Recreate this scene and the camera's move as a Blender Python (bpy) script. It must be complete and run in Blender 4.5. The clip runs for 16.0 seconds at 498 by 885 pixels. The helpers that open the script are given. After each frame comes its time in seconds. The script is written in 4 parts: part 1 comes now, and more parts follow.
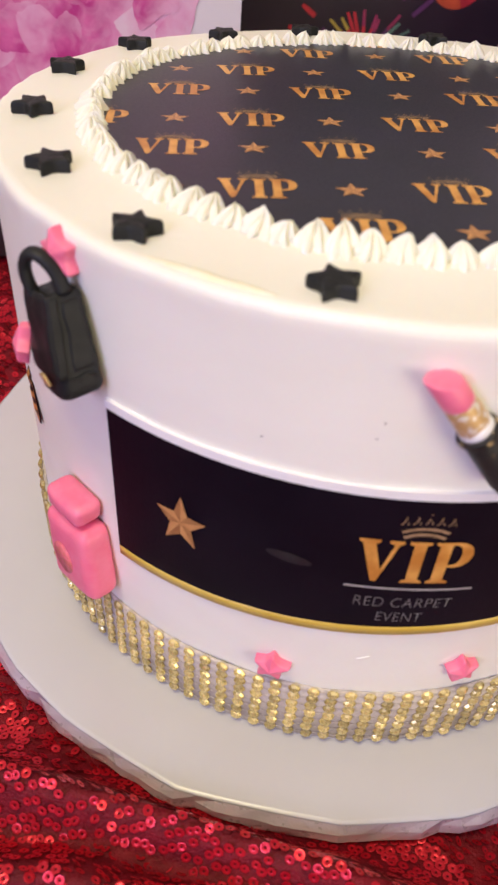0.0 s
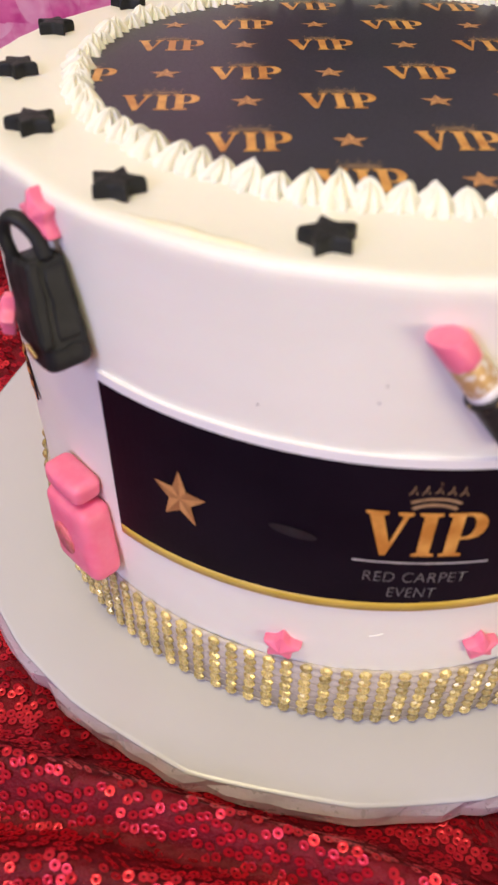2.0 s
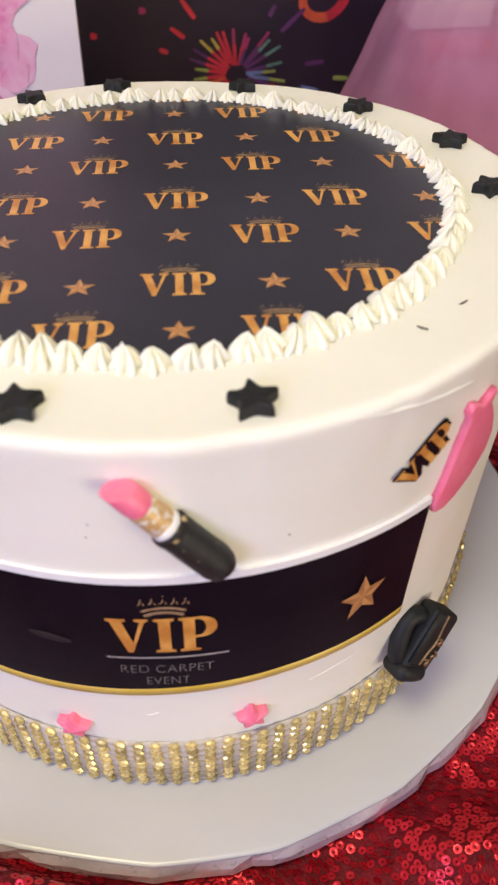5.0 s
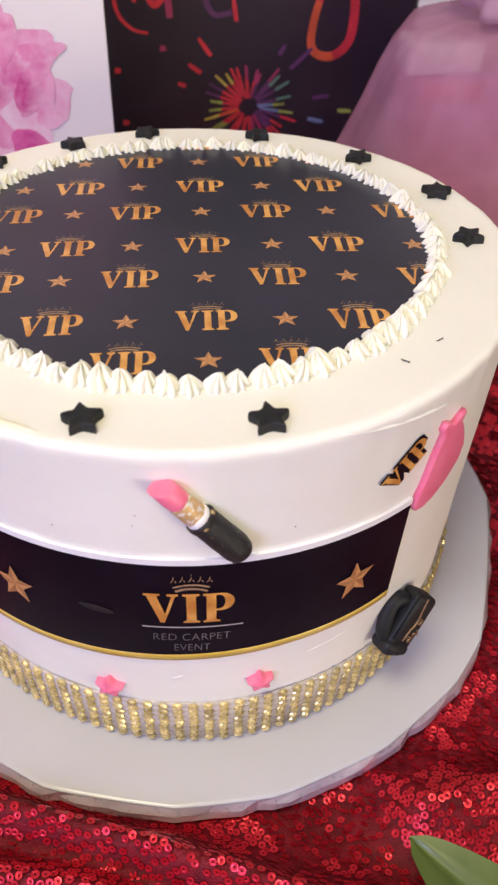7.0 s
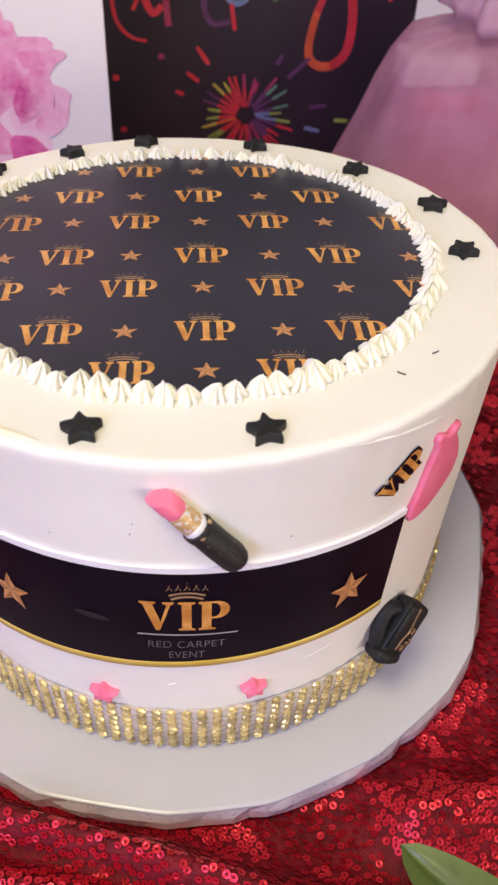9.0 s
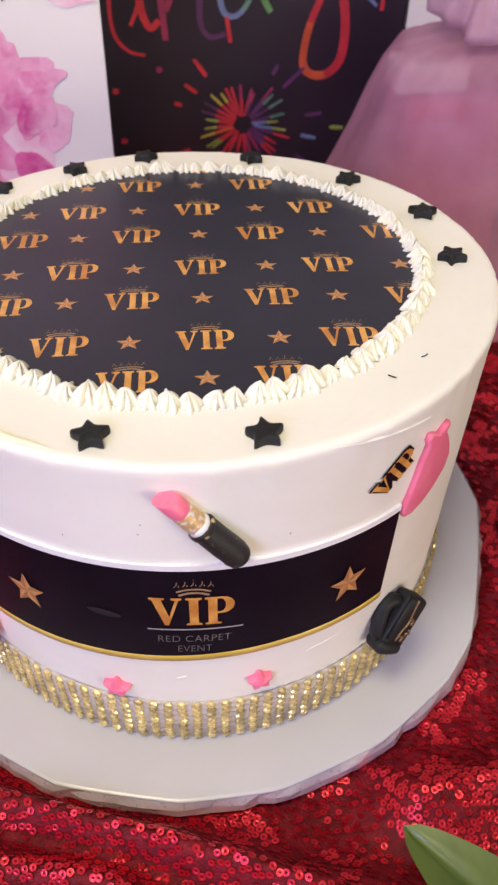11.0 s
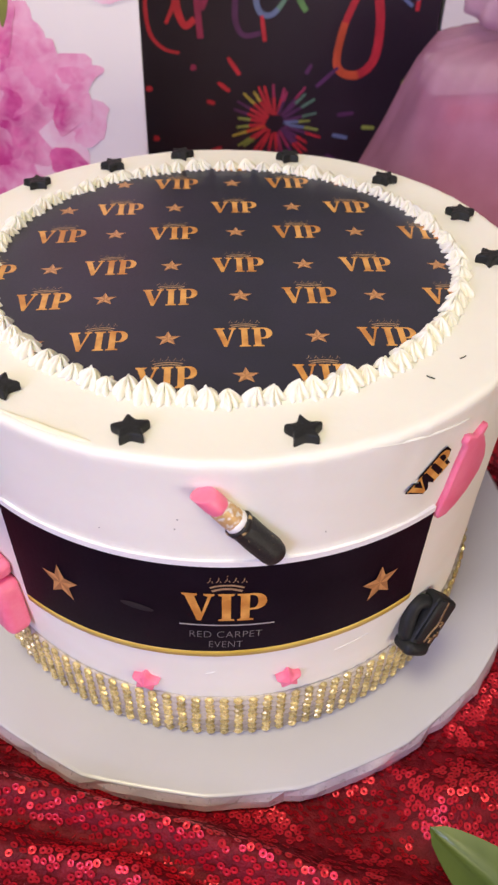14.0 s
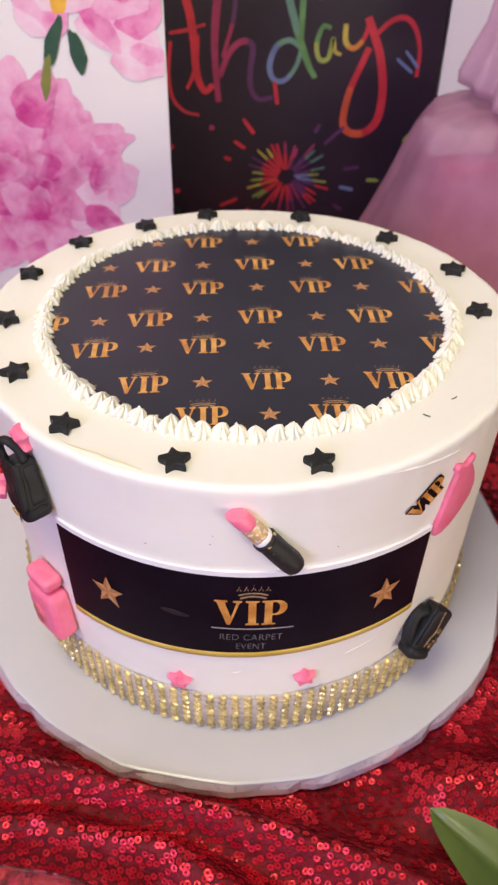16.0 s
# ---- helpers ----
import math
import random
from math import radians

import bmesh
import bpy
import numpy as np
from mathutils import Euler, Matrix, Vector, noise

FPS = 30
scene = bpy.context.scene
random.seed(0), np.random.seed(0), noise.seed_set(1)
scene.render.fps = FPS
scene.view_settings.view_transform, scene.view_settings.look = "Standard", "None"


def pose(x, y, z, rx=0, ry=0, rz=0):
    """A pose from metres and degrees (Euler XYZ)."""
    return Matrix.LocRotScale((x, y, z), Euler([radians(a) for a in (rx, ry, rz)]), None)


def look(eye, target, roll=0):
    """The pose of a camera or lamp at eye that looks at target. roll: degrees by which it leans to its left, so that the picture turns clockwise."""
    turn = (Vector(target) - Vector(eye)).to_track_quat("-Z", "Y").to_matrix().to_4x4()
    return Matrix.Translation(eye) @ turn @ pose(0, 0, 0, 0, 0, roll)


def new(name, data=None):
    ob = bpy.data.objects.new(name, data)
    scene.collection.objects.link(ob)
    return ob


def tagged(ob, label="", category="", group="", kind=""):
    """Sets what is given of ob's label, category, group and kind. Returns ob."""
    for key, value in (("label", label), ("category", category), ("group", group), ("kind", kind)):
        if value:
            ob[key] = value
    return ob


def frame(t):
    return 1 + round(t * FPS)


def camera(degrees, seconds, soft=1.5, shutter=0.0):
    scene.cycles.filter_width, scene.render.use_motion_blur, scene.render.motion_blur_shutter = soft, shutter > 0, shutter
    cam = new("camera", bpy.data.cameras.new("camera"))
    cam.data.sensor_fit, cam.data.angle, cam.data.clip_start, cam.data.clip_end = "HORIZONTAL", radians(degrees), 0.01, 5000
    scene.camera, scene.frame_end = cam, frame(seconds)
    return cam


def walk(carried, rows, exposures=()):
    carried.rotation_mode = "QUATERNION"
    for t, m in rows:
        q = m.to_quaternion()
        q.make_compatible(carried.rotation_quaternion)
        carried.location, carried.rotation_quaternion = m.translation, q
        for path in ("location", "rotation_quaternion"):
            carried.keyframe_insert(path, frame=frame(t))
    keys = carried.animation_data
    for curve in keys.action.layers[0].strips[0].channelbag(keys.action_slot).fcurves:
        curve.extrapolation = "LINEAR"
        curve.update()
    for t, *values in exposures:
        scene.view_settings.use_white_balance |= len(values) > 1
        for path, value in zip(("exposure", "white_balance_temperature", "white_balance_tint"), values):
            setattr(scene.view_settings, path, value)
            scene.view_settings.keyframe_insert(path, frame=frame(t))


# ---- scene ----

cam = camera(32.97, 16.0, soft=2.4)
PATH = [
    (0.0, -0.0604, -0.2679, 0.2816, 47.661, -3.468, -1.494),
    (0.5, -0.0573, -0.2649, 0.2759, 47.230, -3.032, -0.738),
    (1.0, -0.0584, -0.2618, 0.2702, 46.789, -2.490, -0.453),
    (1.5, -0.0569, -0.2606, 0.2714, 46.494, -1.888, -0.559),
    (2.0, -0.0524, -0.2616, 0.2723, 46.327, -1.140, -1.068),
    (2.5, -0.0411, -0.2612, 0.2748, 46.201, -0.423, -2.081),
    (3.0, -0.0206, -0.2570, 0.2808, 46.394, 0.201, -2.841),
    (3.5, -0.0002, -0.2535, 0.2916, 46.282, 0.127, -4.026),
    (4.0, 0.0060, -0.2527, 0.2946, 46.354, -0.237, -4.587),
    (4.5, 0.0088, -0.2539, 0.3021, 46.241, -0.540, -4.481),
    (7.0, 0.0007, -0.2950, 0.3514, 46.183, -1.418, -3.666),
    (7.5, -0.0049, -0.2943, 0.3499, 46.336, -1.717, -3.668),
    (8.0, -0.0059, -0.2918, 0.3506, 46.408, -2.120, -3.638),
    (8.5, -0.0026, -0.2928, 0.3518, 46.445, -2.360, -3.609),
    (11.0, 0.0004, -0.3061, 0.3654, 46.546, -0.946, -4.173),
    (11.5, -0.0001, -0.3007, 0.3608, 46.440, -0.896, -4.120),
    (12.0, -0.0020, -0.2947, 0.3573, 46.313, -0.930, -3.920),
    (12.5, -0.0032, -0.2928, 0.3559, 46.181, -0.927, -3.596),
    (13.0, -0.0017, -0.2947, 0.3585, 46.088, -1.058, -3.169),
    (13.5, -0.0058, -0.2971, 0.3589, 46.207, -1.143, -2.883),
    (14.0, -0.0068, -0.3068, 0.3655, 46.461, -1.095, -2.512),
    (14.5, -0.0109, -0.3203, 0.3805, 46.847, -1.113, -2.327),
    (15.0, -0.0194, -0.3362, 0.3858, 47.382, -1.041, -2.285),
    (15.5, -0.0196, -0.3419, 0.3899, 47.838, -0.878, -2.298),
    (16.0, -0.0163, -0.3435, 0.4009, 48.351, -0.798, -2.276),
]
cam.data.dof.use_dof, cam.data.dof.focus_distance, cam.data.dof.aperture_fstop = True, 0.32, 26
walk(cam, [(t, pose(x, y, z, rx, ry, rz)) for t, x, y, z, rx, ry, rz in PATH], exposures=[(0.0, -0.02, 6400, 22), (2.5, -0.01, 6430, 20), (4.5, 0.02, 6250, 17), (7.0, 0.05, 6000, 22), (16.0, 0.03, 6100, 23)])

# ---- light: a window on the left front, a warm ceiling lamp, an added side fill, a dim room ----
world = bpy.data.worlds.new("room_dusk")
scene.world = world
world.use_nodes = True
world.node_tree.nodes["Background"].inputs["Color"].default_value = (0.9, 0.88, 1.0, 1)
world.node_tree.nodes["Background"].inputs["Strength"].default_value = 0.25


def area_lamp(name, eye, target, width, height, watts, colour):
    data = bpy.data.lights.new(name, "AREA")
    data.shape, data.size, data.size_y, data.energy, data.color = "RECTANGLE", width, height, watts, colour
    ob = new(name, data)
    ob.matrix_world = look(eye, target)
    return ob


area_lamp("window_light", (-1.02, -1.45, 0.92), (0, 0, 0.1), 0.95, 0.75, 19.5, (0.69, 0.725, 1.17))
area_lamp("ceiling_lamp_light", (-0.34, -0.50, 1.60), (0.0, 0, 0.1), 0.5, 0.5, 15.5, (1.0, 0.91, 0.50))
# Low warm fill added to brighten the cake's right wall; no lamp stands there.
area_lamp("warm_side_fill", (1.10, -1.40, 0.22), (0, 0, 0.14), 0.8, 0.45, 12.5, (1.0, 0.92, 0.62))


# ---- materials ----
def ramp_mix(nt, fac, a, b):
    mix = nt.nodes.new("ShaderNodeMix")
    mix.data_type = "RGBA"
    mix.inputs[6].default_value, mix.inputs[7].default_value = (*a, 1), (*b, 1)
    nt.links.new(fac, mix.inputs[0])
    return mix.outputs[2]


def material(name, a, b=None, rough=0.5, metal=0.0, grain=60.0, fine=900.0, bump=0.0, depth=0.0004, coat=0.0, spread=0.0, rough_var=0.1,
             sheen=0.0, transmission=0.0, alpha=1.0, random_tint=0.0, stretch=(1, 1, 1), contrast=(0.35, 0.65), specular=0.5):
    """A surface with two colours mixed by a coarse noise, a fine noise on its roughness and relief."""
    m = bpy.data.materials.new(name)
    m.use_nodes = True
    nt = m.node_tree
    p = nt.nodes["Principled BSDF"]
    co = nt.nodes.new("ShaderNodeTexCoord")
    mp = nt.nodes.new("ShaderNodeMapping")
    mp.inputs["Scale"].default_value = stretch
    nt.links.new(co.outputs["Object"], mp.inputs["Vector"])
    big = nt.nodes.new("ShaderNodeTexNoise")
    big.inputs["Scale"].default_value, big.inputs["Detail"].default_value = grain, 4
    small = nt.nodes.new("ShaderNodeTexNoise")
    small.inputs["Scale"].default_value, small.inputs["Detail"].default_value = fine, 3
    for n in (big, small):
        nt.links.new(mp.outputs[0], n.inputs["Vector"])
    ramp = nt.nodes.new("ShaderNodeMapRange")
    ramp.inputs[1].default_value, ramp.inputs[2].default_value = contrast
    nt.links.new(big.outputs["Fac"], ramp.inputs[0])
    colour = ramp_mix(nt, ramp.outputs[0], a, b or a)
    if random_tint:
        info = nt.nodes.new("ShaderNodeObjectInfo")
        hsv = nt.nodes.new("ShaderNodeHueSaturation")
        span = nt.nodes.new("ShaderNodeMapRange")
        span.inputs[3].default_value, span.inputs[4].default_value = 1 - random_tint, 1 + random_tint
        nt.links.new(info.outputs["Random"], span.inputs[0])
        nt.links.new(span.outputs[0], hsv.inputs["Value"])
        nt.links.new(colour, hsv.inputs["Color"])
        colour = hsv.outputs[0]
    nt.links.new(colour, p.inputs["Base Color"])
    rr = nt.nodes.new("ShaderNodeMapRange")
    rr.inputs[3].default_value, rr.inputs[4].default_value = max(0.02, rough - rough_var), min(1, rough + rough_var)
    nt.links.new(small.outputs["Fac"], rr.inputs[0])
    nt.links.new(rr.outputs[0], p.inputs["Roughness"])
    p.inputs["Metallic"].default_value = metal
    p.inputs["Coat Weight"].default_value = coat
    p.inputs["Coat Roughness"].default_value = 0.15
    p.inputs["Specular IOR Level"].default_value = specular
    p.inputs["Sheen Weight"].default_value = sheen
    p.inputs["Transmission Weight"].default_value = transmission
    p.inputs["Alpha"].default_value = alpha
    if spread:
        p.inputs["Subsurface Weight"].default_value = spread
        p.inputs["Subsurface Radius"].default_value = (1.0, 0.7, 0.5)
        p.inputs["Subsurface Scale"].default_value = 0.004
    if bump:
        add = nt.nodes.new("ShaderNodeMath")
        add.operation = "ADD"
        nt.links.new(big.outputs["Fac"], add.inputs[0])
        nt.links.new(small.outputs["Fac"], add.inputs[1])
        bm = nt.nodes.new("ShaderNodeBump")
        bm.inputs["Strength"].default_value, bm.inputs["Distance"].default_value = bump, depth
        nt.links.new(add.outputs[0], bm.inputs["Height"])
        nt.links.new(bm.outputs[0], p.inputs["Normal"])
    return m


CREAM = material("buttercream", (0.87, 0.855, 0.775), (0.90, 0.885, 0.815), rough=0.46, grain=22, fine=260, bump=0.16, depth=0.0006, spread=0.12, stretch=(1, 1, 2.2))
PIPED = material("piped_cream", (0.92, 0.905, 0.80), (0.92, 0.89, 0.74), rough=0.5, grain=200, fine=1100, bump=0.12, depth=0.0003, spread=0.25)
PRINT_BLACK = material("printed_icing_black", (0.009, 0.010, 0.022), (0.015, 0.014, 0.032), rough=0.42, grain=30, fine=1500, bump=0.1, depth=0.0002, coat=0.05, specular=0.5)
PRINT_DEEP = material("printed_icing_deep_black", (0.005, 0.0028, 0.0075), (0.008, 0.005, 0.011), rough=0.5, grain=40, fine=1500, bump=0.1, depth=0.0002, specular=0.10)
GOLD_INK = material("gold_ink", (0.52, 0.21, 0.035), (0.74, 0.38, 0.09), rough=0.4, grain=110, fine=1400, contrast=(0.4, 0.6))
GOLD_PALE = material("pale_gold_ink", (0.42, 0.27, 0.15), (0.30, 0.19, 0.10), rough=0.45, grain=500)
STAR_LIGHT = material("copper_ink_light", (0.62, 0.32, 0.12), (0.52, 0.25, 0.09), rough=0.4, grain=300)
STAR_DARK = material("copper_ink_dark", (0.33, 0.14, 0.05), (0.42, 0.20, 0.07), rough=0.4, grain=300)
STRIPE = material("mustard_gold_stripe", (0.56, 0.38, 0.05), (0.68, 0.49, 0.10), rough=0.4, grain=60)
SILVER_INK = material("pale_silver_ink", (0.36, 0.34, 0.35), (0.44, 0.42, 0.41), rough=0.5, grain=200)
CAPTION_INK = material("dull_silver_ink", (0.15, 0.145, 0.15), (0.20, 0.19, 0.19), rough=0.5, grain=200)
WHITE_ICING = material("white_icing_sheet", (0.84, 0.83, 0.86), (0.88, 0.86, 0.87), rough=0.6, grain=80, bump=0.15)
FONDANT_BLACK = material("black_fondant", (0.010, 0.011, 0.012), (0.018, 0.019, 0.020), rough=0.52, grain=120, fine=1400, bump=0.3, depth=0.0005, rough_var=0.15, specular=0.26)
FONDANT_PINK = material("pink_fondant", (0.94, 0.23, 0.36), (0.91, 0.18, 0.31), rough=0.42, grain=150, fine=1300, bump=0.2, depth=0.0003, spread=0.15)
LABEL_RUST = material("dusky_rose_label", (0.86, 0.19, 0.28), (0.58, 0.15, 0.12), rough=0.5, grain=300, fine=1500)
FOIL_GOLD = material("gold_leaf_paint", (0.62, 0.40, 0.16), (0.75, 0.56, 0.30), rough=0.38, metal=0.75, grain=700, fine=2500, bump=0.4, depth=0.0003)
BRONZE = material("bronze_lustre_paint", (0.14, 0.085, 0.045), (0.32, 0.20, 0.10), rough=0.42, metal=0.6, grain=500, fine=2500, bump=0.3)
RHINESTONE = material("gold_rhinestone", (0.60, 0.47, 0.14), (0.75, 0.63, 0.30), rough=0.28, metal=0.42, grain=420, fine=700, random_tint=0.32, rough_var=0.1, coat=0.3)
MESH_BACK = material("grey_gold_mesh_ribbon", (0.50, 0.44, 0.39), (0.60, 0.54, 0.49), rough=0.5, metal=0.1, grain=700, fine=1800, bump=0.5)
BOARD = material("white_board_foil", (0.585, 0.585, 0.615), (0.625, 0.625, 0.65), rough=0.34, metal=0.05, grain=9, fine=40, bump=0.05, depth=0.0006, coat=0.25, rough_var=0.04)
# Mauve in the base colour stands in for the red cloth mirrored in white foil.
BOARD_EDGE = material("wrinkled_foil_cloth_tint", (0.58, 0.53, 0.60), (0.66, 0.61, 0.66), rough=0.3, metal=0.25, grain=60, fine=300, bump=0.4, depth=0.001, coat=0.3)
CLOTH = material("dark_red_net", (0.115, 0.0024, 0.008), (0.21, 0.0055, 0.015), rough=0.6, grain=130, fine=900, bump=0.7, depth=0.0010, specular=0.25)
SEQUIN = material("red_sequin", (0.55, 0.008, 0.024), (0.70, 0.024, 0.042), rough=0.36, metal=0.55, grain=60, fine=300, rough_var=0.1, coat=0.1)
PAPER_WHITE = material("white_gift_paper", (0.80, 0.77, 0.77), (0.84, 0.81, 0.80), rough=0.42, grain=10, fine=300, coat=0.15)
LIP_BLACK = material("gold_flecked_black_fondant", (0.012, 0.013, 0.014), (0.55, 0.42, 0.20), rough=0.5, grain=620, fine=1500, bump=0.45, depth=0.0006, contrast=(0.70, 0.73))
FLAKED = material("flaking_gold_on_black", (0.015, 0.014, 0.014), (0.66, 0.48, 0.22), rough=0.42, metal=0.3, grain=300, fine=1800, bump=0.5, depth=0.0006, contrast=(0.54, 0.60))
FLAKED_WHITE = material("flaking_gold_on_white", (0.82, 0.78, 0.74), (0.60, 0.38, 0.16), rough=0.42, metal=0.2, grain=420, fine=1800, bump=0.3, depth=0.0004, contrast=(0.36, 0.50))
YELLOW_CREAM = material("yellowish_buttercream", (0.88, 0.82, 0.56), (0.89, 0.86, 0.72), rough=0.5, grain=90, spread=0.12)
FAINT_MARK = material("faint_grey_tone", (0.006, 0.0045, 0.009), (0.014, 0.014, 0.018), rough=0.5, grain=300)
CRUMB = material("grey_brown_crumb", (0.16, 0.14, 0.13), (0.26, 0.23, 0.21), rough=0.6, grain=800)
PAPER_BLACK = material("black_gift_paper", (0.015, 0.0095, 0.019), (0.022, 0.0145, 0.027), rough=0.38, grain=14, fine=400, coat=0.2)
BOX_BLACK = material("black_card", (0.014, 0.015, 0.016), (0.022, 0.022, 0.024), rough=0.5, grain=20, fine=500)
LEAF = material("green_leaf", (0.058, 0.098, 0.012), (0.105, 0.150, 0.024), rough=0.38, grain=35, fine=220, bump=0.2, depth=0.0004, coat=0.15, stretch=(1, 0.3, 1))
WALL = material("painted_wall", (0.60, 0.58, 0.62), (0.64, 0.62, 0.65), rough=0.7, grain=4, fine=180, bump=0.1, depth=0.001)
CEIL = material("painted_ceiling", (0.78, 0.77, 0.76), (0.82, 0.81, 0.80), rough=0.8, grain=3, fine=150)
FLOOR = material("oak_floor", (0.22, 0.13, 0.07), (0.32, 0.20, 0.11), rough=0.45, grain=6, fine=90, stretch=(1, 8, 1))
TABLE = material("white_folding_table", (0.66, 0.65, 0.63), (0.72, 0.71, 0.69), rough=0.5, grain=20)
STEEL = material("grey_steel_tube", (0.32, 0.33, 0.34), (0.40, 0.41, 0.42), rough=0.35, metal=0.8, grain=20)


def petal_paint(name, a, b):
    """Watercolour: strong pigment at the petal's root washing out to a pale tip, with blooms and streaks."""
    m = material(name, a, b, rough=0.42, grain=70, fine=300, coat=0.15, contrast=(0.36, 0.64))
    nt = m.node_tree
    p = nt.nodes["Principled BSDF"]
    at = nt.nodes.new("ShaderNodeAttribute")
    at.attribute_name = "wash"
    co = nt.nodes.new("ShaderNodeTexCoord")
    bloom = nt.nodes.new("ShaderNodeTexNoise")
    bloom.inputs["Scale"].default_value, bloom.inputs["Detail"].default_value, bloom.inputs["Distortion"].default_value = 95, 5, 1.2
    nt.links.new(co.outputs["Object"], bloom.inputs["Vector"])
    add = nt.nodes.new("ShaderNodeMath")
    add.operation = "MULTIPLY_ADD"
    add.inputs[1].default_value = 1.5
    nt.links.new(bloom.outputs["Fac"], add.inputs[0])
    nt.links.new(at.outputs["Fac"], add.inputs[2])
    span = nt.nodes.new("ShaderNodeMapRange")
    span.inputs[1].default_value, span.inputs[2].default_value = 1.0, 1.9
    span.inputs[4].default_value = 0.75
    nt.links.new(add.outputs[0], span.inputs[0])
    mix = nt.nodes.new("ShaderNodeMix")
    mix.data_type = "RGBA"
    mix.inputs[7].default_value = (*[0.25 * v + 0.75 * w for v, w in zip(b, (0.88, 0.62, 0.74))], 1)
    nt.links.new(span.outputs[0], mix.inputs[0])
    nt.links.new(p.inputs["Base Color"].links[0].from_socket, mix.inputs[6])
    nt.links.new(mix.outputs[2], p.inputs["Base Color"])
    return m


PETALS = [petal_paint("petal_magenta", (0.56, 0.045, 0.25), (0.78, 0.17, 0.42)), petal_paint("petal_rose", (0.68, 0.10, 0.34), (0.84, 0.32, 0.54)),
          petal_paint("petal_pink", (0.76, 0.20, 0.44), (0.86, 0.48, 0.65)), petal_paint("petal_blush", (0.82, 0.40, 0.58), (0.86, 0.66, 0.74))]


def flat_paint(name, a, b):
    return material(name, a, b, rough=0.42, grain=55, fine=300, coat=0.15, contrast=(0.36, 0.64))


STEM_INK = flat_paint("stem_green_ink", (0.02, 0.07, 0.045), (0.04, 0.11, 0.06))
STEM_OLIVE = flat_paint("stem_olive_ink", (0.26, 0.27, 0.05), (0.16, 0.19, 0.05))
STAMEN = flat_paint("stamen_yellow_ink", (0.85, 0.48, 0.05), (0.75, 0.36, 0.05))


def ink(name, rgb):
    return material(name, tuple(min(0.9, 1.15 * v) for v in rgb), tuple(0.8 * v for v in rgb), rough=0.38, grain=60, coat=0.2)


INK = {"red": ink("ink_red", (0.49, 0.028, 0.045)), "magenta": ink("ink_magenta", (0.30, 0.03, 0.10)), "purple": ink("ink_purple", (0.10, 0.03, 0.11)),
       "blue": ink("ink_blue", (0.13, 0.17, 0.34)), "teal": ink("ink_teal", (0.11, 0.22, 0.17)), "green": ink("ink_green", (0.10, 0.22, 0.08)),
       "lime": ink("ink_lime", (0.26, 0.30, 0.07)), "yellow": ink("ink_yellow", (0.44, 0.34, 0.06)), "ember": ink("ink_red_orange", (0.58, 0.09, 0.035)), "orange": ink("ink_orange", (0.58, 0.20, 0.04))}


def sheer(name, rgb, see):
    """Sheer woven cloth or film: part of the light goes straight through."""
    m = bpy.data.materials.new(name)
    m.use_nodes = True
    nt = m.node_tree
    p = nt.nodes["Principled BSDF"]
    p.inputs["Base Color"].default_value = (*rgb, 1)
    p.inputs["Roughness"].default_value = 0.5
    co = nt.nodes.new("ShaderNodeTexCoord")
    wave = nt.nodes.new("ShaderNodeTexNoise")
    wave.inputs["Scale"].default_value, wave.inputs["Detail"].default_value = 38, 6
    nt.links.new(co.outputs["Object"], wave.inputs["Vector"])
    span = nt.nodes.new("ShaderNodeMapRange")
    span.inputs[1].default_value, span.inputs[2].default_value = 0.3, 0.7
    span.inputs[3].default_value, span.inputs[4].default_value = 1 - see - 0.1, 1 - see + 0.1
    nt.links.new(wave.outputs["Fac"], span.inputs[0])
    nt.links.new(span.outputs[0], p.inputs["Alpha"])
    thin = nt.nodes.new("ShaderNodeBsdfTranslucent")
    thin.inputs["Color"].default_value = (*rgb, 1)
    mix = nt.nodes.new("ShaderNodeMixShader")
    mix.inputs[0].default_value = 0.25
    nt.links.new(p.outputs[0], mix.inputs[1])
    nt.links.new(thin.outputs[0], mix.inputs[2])
    nt.links.new(mix.outputs[0], nt.nodes["Material Output"].inputs["Surface"])
    return m


TULLE = sheer("mauve_organza", (0.56, 0.27, 0.43), 0.46)
TULLE_LIGHT = sheer("light_mauve_organza", (0.66, 0.40, 0.56), 0.35)
BOX_PINK = material("rose_card_box", (0.50, 0.10, 0.20), (0.58, 0.15, 0.26), rough=0.5, grain=12)
BOX_RED = material("bright_red_card", (0.62, 0.04, 0.08), (0.72, 0.07, 0.12), rough=0.4, grain=60)
BOX_BAND = material("pale_silver_paper", (0.74, 0.70, 0.72), (0.86, 0.82, 0.84), rough=0.35, grain=50, fine=400, bump=0.5)
CLEAR = material("clear_plastic", (0.96, 0.96, 0.97), rough=0.08, transmission=1.0, grain=20, rough_var=0.03)


# ---- building helpers ----
def thing(name, label, category, group="", kind="", at=None):
    ob = new(name)
    ob.empty_display_size = 0.02
    if at is not None:
        ob.matrix_world = at
    return tagged(ob, label, category, group, kind)


def link_mesh(name, bm, mat, parent=None, label="", smooth=True, at=None):
    me = bpy.data.meshes.new(name)
    bm.to_mesh(me)
    bm.free()
    for m in (mat if isinstance(mat, (list, tuple)) else [mat]):
        me.materials.append(m)
    if smooth:
        me.polygons.foreach_set("use_smooth", [True] * len(me.polygons))
    ob = new(name, me)
    if parent is not None:
        ob.parent = parent
    if at is not None:
        ob.matrix_basis = at
    if label:
        ob["label"] = label
    return ob


